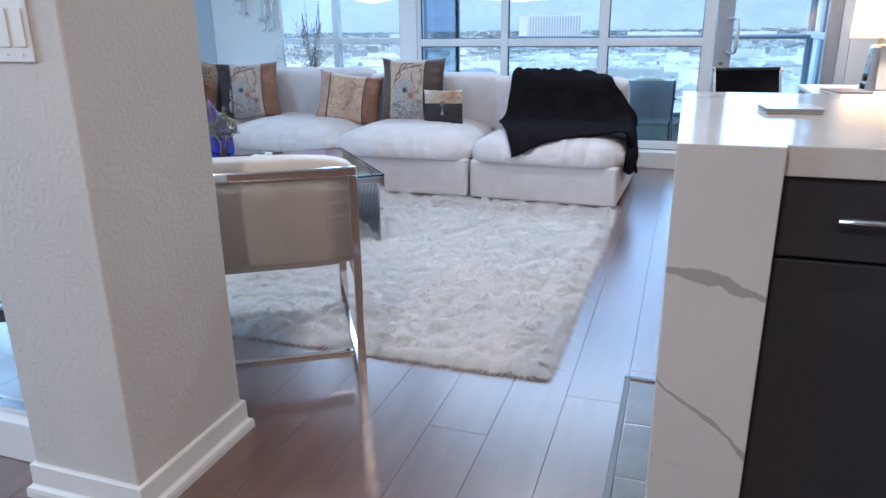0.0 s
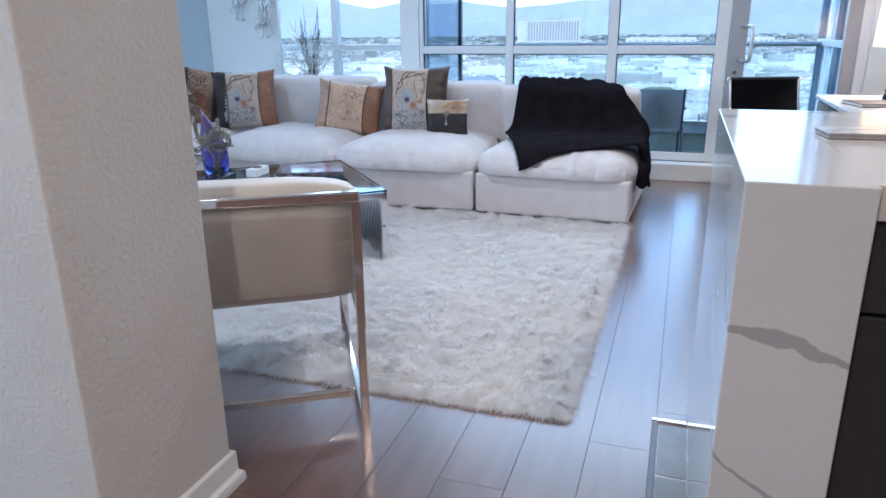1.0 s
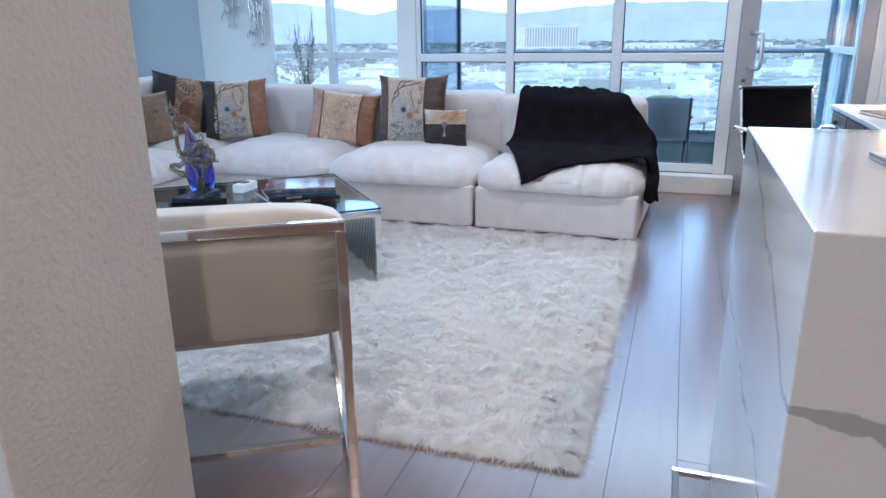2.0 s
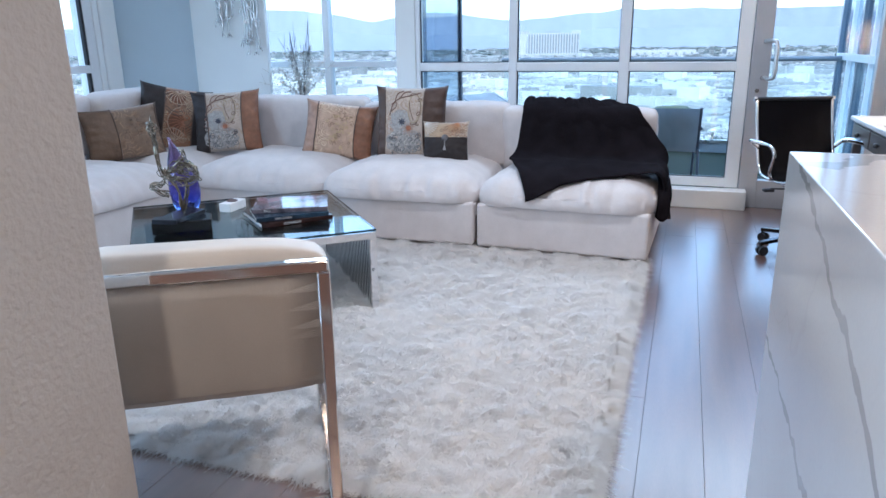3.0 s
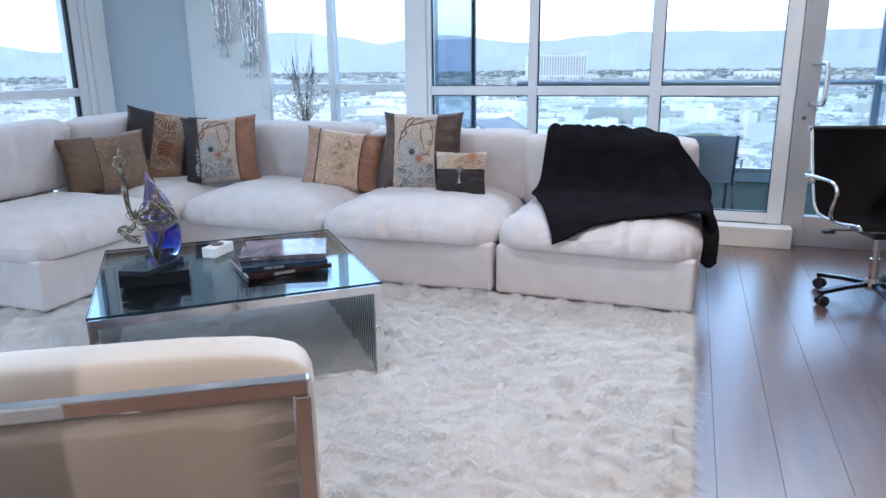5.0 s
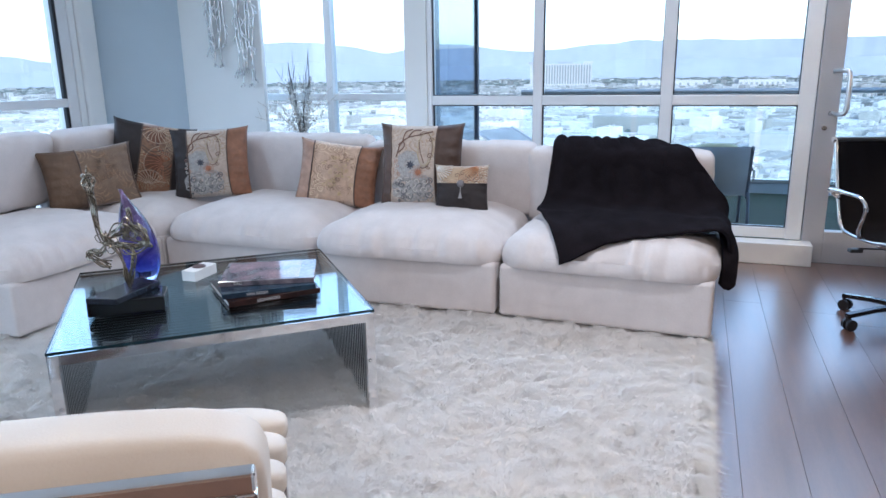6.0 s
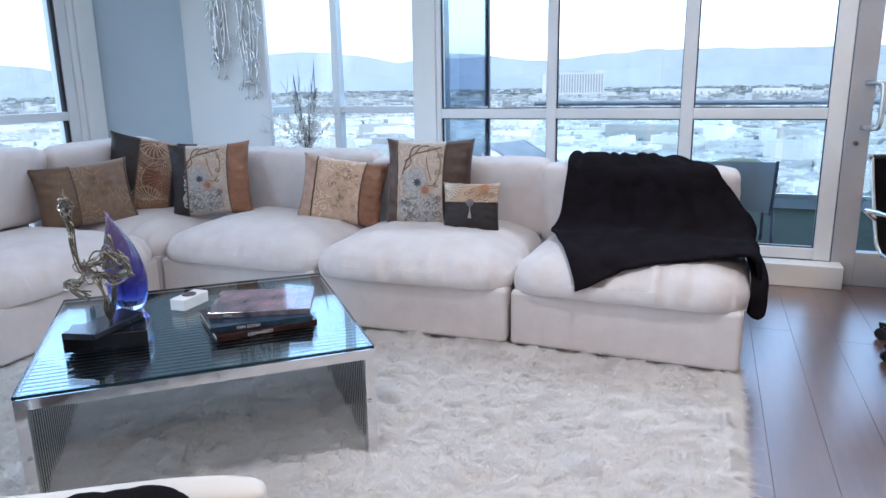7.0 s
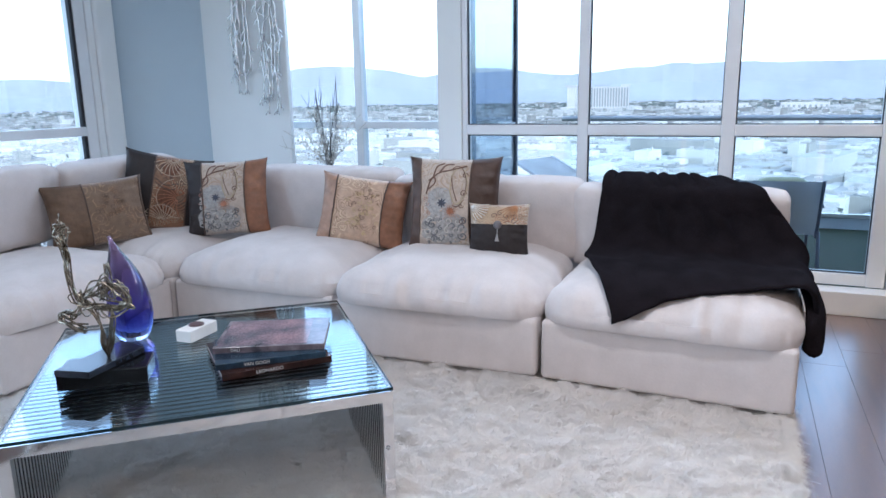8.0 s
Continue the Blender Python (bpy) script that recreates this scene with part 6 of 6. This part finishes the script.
for k in range(28):
    dark = k < 10
    bm = bmesh.new()
    if dark:
        lean, top = (-0.085, 1.55) if k % 2 else (0.085, 1.53)
        lean, top = lean + rr_.gauss(0, 0.028), top - rr_.uniform(0.0, 0.26)
    else:
        lean = -0.44 + 0.80 * (k - 10) / 17 + rr_.gauss(0, 0.02)
        top = 1.30 - 0.32 * abs(lean) + rr_.uniform(-0.22, 0.06)
    low = -0.02 if lean < 0 else 0.02
    pts = [(low * 0.5, 0, 0.5), (low + rr_.gauss(0, 0.006), rr_.gauss(0, 0.02), 0.78), (low + (lean - low) * (0.55 if dark else 0.42) + rr_.gauss(0, 0.010), rr_.gauss(0, 0.03), 0.78 + (top - 0.78) * 0.55), (lean, rr_.gauss(0, 0.05), top)]
    path = smooth_path(pts, 8)
    tube(bm, path, 0.0044 if dark else 0.0026, 5, 0.0016)
    for q in range(6 if dark else 4):
        i = rr_.randrange(9, len(path) - 2)
        d = Vector((rr_.choice((-1, 1)) * rr_.uniform(0.010, 0.030), rr_.gauss(0, 0.015), rr_.uniform(0.05, 0.13)))
        tube(bm, smooth_path([path[i], path[i] + d * 0.5 + Vector((d.x * 0.4, 0, 0)), path[i] + d], 3), 0.0026 if dark else 0.0018, 4, 0.0010)
    part("twig" if dark else "blossom_stem", bm, TWIG if dark else PALE, fv)
    if not dark:
        bm = bmesh.new()
        for q in range(46):
            t = rr_.uniform(0.42, 1) * (len(path) - 1)
            p = path[int(t)] + Vector((rr_.gauss(0, 0.013), rr_.gauss(0, 0.013), rr_.gauss(0, 0.016)))
            a, b = Vector((rr_.gauss(0, 1), rr_.gauss(0, 1), rr_.gauss(0, 1))).normalized() * 0.010, Vector((rr_.gauss(0, 1), rr_.gauss(0, 1), rr_.gauss(0, 1))).normalized() * 0.010
            bm.faces.new([bm.verts.new(p + v) for v in (a, b, -a, -b)])
        part("blossoms", bm, BLOSSOM, fv)

# ---------------------------------------------------------------- office chair, desk, lamp
# polished metal whose dark mirrored surroundings are put into the colour
METAL_DARKENED = mat("polished_metal_darkened", (0.06, 0.06, 0.065), 0.18, metal=0.9)
def office_chair(at, turn):
    """Seat faces -y; base at the origin."""
    root = thing("office_chair", "black mesh office chair with chrome arms and star base", "office chair", at, turn)
    prof = smooth_path([(0, 0.385, 0.905), (0, 0.335, 0.72), (0, 0.275, 0.54), (0, 0.235, 0.465), (0, 0.15, 0.435), (0, -0.05, 0.435), (0, -0.20, 0.455), (0, -0.25, 0.435)], 7)
    bm = bmesh.new()
    rows_ = [[bm.verts.new((s * 0.235, p.y, p.z)) for s in (-1, -0.33, 0.33, 1)] for p in prof]
    for q, w in zip(rows_, rows_[1:]):
        for k in range(3):
            bm.faces.new((q[k], q[k + 1], w[k + 1], w[k]))
    bmesh.ops.solidify(bm, geom=bm.faces[:], thickness=0.008)
    part("sling", bm, MESH_BLACK, root, "taut black mesh sling", True)
    for s in (-1, 1):
        bm = bmesh.new(); tube(bm, [(s * 0.244, p.y, p.z) for p in prof], 0.010, 8)
        part("side_rail", bm, CHROME, root, "chrome side rail", True)
        bm = bmesh.new()
        tube(bm, smooth_path([(s * 0.246, 0.285, 0.60), (s * 0.30, 0.27, 0.645), (s * 0.305, 0.10, 0.655), (s * 0.305, -0.04, 0.650), (s * 0.300, -0.085, 0.60), (s * 0.29, -0.03, 0.50), (s * 0.25, 0.03, 0.445)], 6), 0, flat=(0.032, 0.015))
        part("armrest", bm, CHROME, root, "chrome loop armrest", True)
    bm = bmesh.new(); tube(bm, [(-0.255, 0.388, 0.905), (0.255, 0.388, 0.905)], 0.013, 8)
    part("top_rail", bm, PLASTIC, root)
    for s in (-1, 1):
        bm = bmesh.new(); tube(bm, [(s * 0.246, 0.388, 0.905), (s * 0.262, 0.388, 0.905)], 0.015, 10)
        part("rail_cap", bm, CHROME, root, "chrome cap")
    for y in (0.22, -0.1):
        bm = bmesh.new(); tube(bm, smooth_path([(-0.235, y, 0.43), (-0.1, y - 0.01, 0.40), (0.1, y - 0.01, 0.40), (0.235, y, 0.43)], 4), 0.011, 8)
        part("cross_bar", bm, CHROME, root, smooth=True)
    part("mechanism", boxes((-0.07, 0.07, -0.08, 0.13, 0.345, 0.395), bevel=0.01), PLASTIC, root, "black tilt mechanism")
    bm = bmesh.new(); tube(bm, [(-0.06, 0.05, 0.37), (-0.24, 0.05, 0.375)], 0.005, 6); box(bm, -0.285, -0.22, 0.03, 0.07, 0.355, 0.375, bevel=0.006)
    part("lever", bm, PLASTIC, root)
    bm = bmesh.new(); lathe(bm, [(0.026, 0.12), (0.026, 0.25), (0.016, 0.252), (0.016, 0.366)], 16)
    part("column", bm, CHROME, root, smooth=False)
    bm = bmesh.new(); lathe(bm, [(0.035, 0.075), (0.04, 0.10), (0.032, 0.135)], 16)
    part("hub", bm, CHROME, root)
    for k in range(5):
        a = k * math.tau / 5 + radians(-169)
        c, s = math.cos(a), math.sin(a)
        bm = bmesh.new(); tube(bm, [(0.03 * c, 0.03 * s, 0.105), (0.16 * c, 0.16 * s, 0.098), (0.315 * c, 0.315 * s, 0.078)], 0, flat=(0.030, 0.022))
        part("base_arm", bm, METAL_DARKENED, root, "polished star-base arm, dark reflection put into its colour")
        bm = bmesh.new()
        for o in (-0.016, 0.016):
            bmesh.ops.create_cone(bm, cap_ends=True, segments=18, radius1=0.030, radius2=0.027, depth=0.018, matrix=Matrix.Translation((0.31 * c - 0.012 * c - o * s, 0.31 * s - 0.012 * s + o * c, 0.030)) @ pose(0, 0, 0, 0, 0, math.degrees(a)) @ pose(0, 0, 0, 90))
        tube(bm, [(0.31 * c, 0.31 * s, 0.035), (0.31 * c, 0.31 * s, 0.078)], 0.009, 8)
        part("caster", bm, PLASTIC, root, "black twin-wheel caster")
    for ob in root.children:
        if not ob.name.startswith(("caster", "base_arm", "hub", "column")):
            ob.location = (0.02, 0.03, 0.02)
    return root
office_chair((0.540, 5.455, FZ), 18)

WOOD = mat("desk_wood", (0.085, 0.07, 0.066), 0.4, var=0.3, scale=4, stretch=(1, 8, 1), bump=0.1, bscale=60)
GREYTOP = mat("desk_top_grey", (0.50, 0.50, 0.52), 0.25, var=0.08, scale=5)
desk = thing("writing_desk", "dark wooden writing desk with a pale grey top and drawers", "desk", (0, 0, 0))
DX0, DX1, DY0, DY1, DZ = 0.83, 1.50, 4.45, 6.05, 0.785
part("desktop", boxes((DX0 - 0.02, DX1, DY0, DY1, DZ - 0.03, DZ), bevel=0.006), GREYTOP, desk, "pale grey desktop")
part("apron", boxes((DX0, DX1 - 0.02, DY0 + 0.02, DY1 - 0.02, DZ - 0.16, DZ - 0.032)), WOOD, desk)
for i in range(3):
    y0 = DY1 - 0.05 - (i + 1) * 0.49
    dr = part("drawer", boxes((DX0 - 0.014, DX0 - 0.001, y0, y0 + 0.46, DZ - 0.15, DZ - 0.042), bevel=0.004), WOOD, desk, "dark wooden drawer front")
    bm = bmesh.new(); bmesh.ops.create_icosphere(bm, subdivisions=2, radius=0.016, matrix=pose(DX0 - 0.032, y0 + 0.23, DZ - 0.095)); tube(bm, [(DX0 - 0.014, y0 + 0.23, DZ - 0.095), (DX0 - 0.03, y0 + 0.23, DZ - 0.095)], 0.006, 8)
    part("knob", bm, mat("knob_dark", (0.03, 0.03, 0.035), 0.3), dr, "dark round knob", True)
for x in (DX0 + 0.03, DX1 - 0.05):
    for y in (DY0 + 0.05, DY1 - 0.05):
        part("leg", boxes((x - 0.025, x + 0.025, y - 0.025, y + 0.025, FZ, DZ - 0.161), bevel=0.004), WOOD, desk)
nb = thing("notebook", "closed brown leather notebook on the desk", "notebook", (1.00, 5.28, DZ), 12)
part("cover", boxes((-0.11, 0.11, -0.15, 0.15, 0, 0.004), (-0.11, 0.11, -0.15, 0.15, 0.018, 0.022), bevel=0.001, seg=1), mat("leather_brown", (0.07, 0.035, 0.03), 0.4), nb)
part("pages", boxes((-0.105, 0.105, -0.145, 0.145, 0.0042, 0.0178)), mat("paper_cream", (0.7, 0.66, 0.58), 0.8), nb)

lamp = thing("table_lamp", "mirrored glass table lamp with a pale drum shade, lit", "lamp", (1.22, 5.60, DZ))
bm = bmesh.new(); lathe(bm, [(0.075, 0), (0.085, 0.01), (0.075, 0.06), (0.055, 0.28), (0.05, 0.30), (0.02, 0.305)], 8)
part("base", bm, mat("mirror_glass", (0.72, 0.72, 0.72), 0.06, metal=1), lamp, "faceted mirrored glass base")
bm = bmesh.new(); lathe(bm, [(0.013, 0.305), (0.013, 0.40)], 12)
part("stem", bm, mat("brass", (0.6, 0.42, 0.2), 0.3, metal=1), lamp)
bm = bmesh.new()
ring0 = [(0.185 * math.cos(k * math.tau / 40), 0.185 * math.sin(k * math.tau / 40)) for k in range(40)]
for k in range(40):
    a, b = ring0[k], ring0[(k + 1) % 40]
    bm.faces.new([bm.verts.new(p) for p in ((*a, 0.345), (*b, 0.345), (b[0] * 0.93, b[1] * 0.93, 0.64), (a[0] * 0.93, a[1] * 0.93, 0.64))])
bmesh.ops.remove_doubles(bm, verts=bm.verts[:], dist=0.0005)
bmesh.ops.solidify(bm, geom=bm.faces[:], thickness=0.002)
SH = mat("shade_linen", (0.75, 0.68, 0.60), 0.9, var=0.05, bump=0.3, bscale=300)
sn, sl = SH.node_tree.nodes, SH.node_tree.links
t_, m_ = sn.new("ShaderNodeBsdfTranslucent"), sn.new("ShaderNodeMixShader")
t_.inputs[0].default_value = (0.85, 0.72, 0.58, 1)
m_.inputs[0].default_value = 0.5
sl.new(sn["Principled BSDF"].outputs[0], m_.inputs[1]); sl.new(t_.outputs[0], m_.inputs[2]); sl.new(m_.outputs[0], sn["Material Output"].inputs[0])
part("shade", bm, SH, lamp, "pale linen drum shade", True)
bl = new("bulb", bpy.data.lights.new("bulb", "POINT"))
bl.data.energy, bl.data.color, bl.data.shadow_soft_size = 9.0, (1.0, 0.72, 0.45), 0.035
bl.parent = lamp
bl.location = (0, 0, 0.47)

# ---------------------------------------------------------------- light switch on the column
sw = thing("light_switch", "white double rocker light switch plate on the column", "light switch", (-1.372, CY0, 1.18))
part("plate", boxes((-0.165, 0.0, -0.007, -0.0005, 0.0, 0.150), bevel=0.003), mat("switch_white", (0.74, 0.73, 0.71), 0.35), sw)
for i in range(3):
    x = -0.048 - i * 0.046
    bm = boxes((x, x + 0.034, -0.0105, -0.0065, 0.033, 0.115), bevel=0.0015, seg=1)
    part("rocker", bm, mat("rocker_white", (0.78, 0.77, 0.75), 0.3), sw)
    for z in (0.016, 0.134):
        bm = bmesh.new(); bmesh.ops.create_cone(bm, cap_ends=True, segments=10, radius1=0.003, radius2=0.0025, depth=0.001, matrix=pose(x + 0.017, -0.0075, z, 90))
        part("screw", bm, STEEL, sw)

# a wood-framed glass side table seen through the partition
st = thing("side_table", "brown wooden side table with glass panels", "side table", (-2.75, 1.95, FZ), 28)
BR = mat("brown_wood", (0.05, 0.03, 0.022), 0.4, var=0.2, stretch=(1, 1, 6))
for x in (-0.28, 0.28):
    for y in (-0.28, 0.28):
        part("leg", boxes((x - 0.03, x + 0.03, y - 0.03, y + 0.03, 0, 0.52)), BR, st)
for y in (-0.28, 0.28):
    part("rail", boxes((-0.249, 0.249, y - 0.02, y + 0.02, 0.20, 0.25), (-0.249, 0.249, y - 0.02, y + 0.02, 0.46, 0.52)), BR, st)
part("glass_top", boxes((-0.31, 0.31, -0.31, 0.31, 0.521, 0.531)), GLASS_TINT, st)

# ---------------------------------------------------------------- floor planks
floor = tagged(link("floor", boxes((-6.0, 3.2, -2.8, YN - 0.004, FZ - 0.12, FZ - 0.0135), (-6.0, -2.725, YN - 0.004, 7.4, FZ - 0.12, FZ - 0.0135)), SUBFLOOR), "grey-brown wood laminate plank floor", "floor", kind="structure")
PW, PL = 0.2025, 3.4
def plank_mesh(length):
    bm = boxes((0.0005, PW - 0.0005, 0.0005, length - 0.0005, -0.013, 0.0), bevel=0.0006, seg=1)
    me = bpy.data.meshes.new("plank"); bm.to_mesh(me); bm.free()
    me.materials.append(PLANK)
    return me
plank_cache = {}
def plank(length):
    key = round(length, 2)
    if key not in plank_cache:
        plank_cache[key] = plank_mesh(key)
    return plank_cache[key]
pr = random.Random(9)
JOINTS = {0: 1.0, 1: 1.96, 2: 1.7, 3: 2.05, 4: 2.2}   # how far the first board of a column starts behind the south wall
i = -28
while True:
    x = -0.3075 + i * PW
    i += 1
    if x > 3.0:
        break
    stop = 7.3 if x + PW < -2.72 else YN - 0.006
    y = -2.6 - (JOINTS[i] if i in JOINTS else pr.uniform(0, PL))
    while y < stop - 0.02:
        ob = new("plank", plank(min(PL, stop - y))); ob.parent = floor; ob.location = (x, y, FZ)
        y += PL
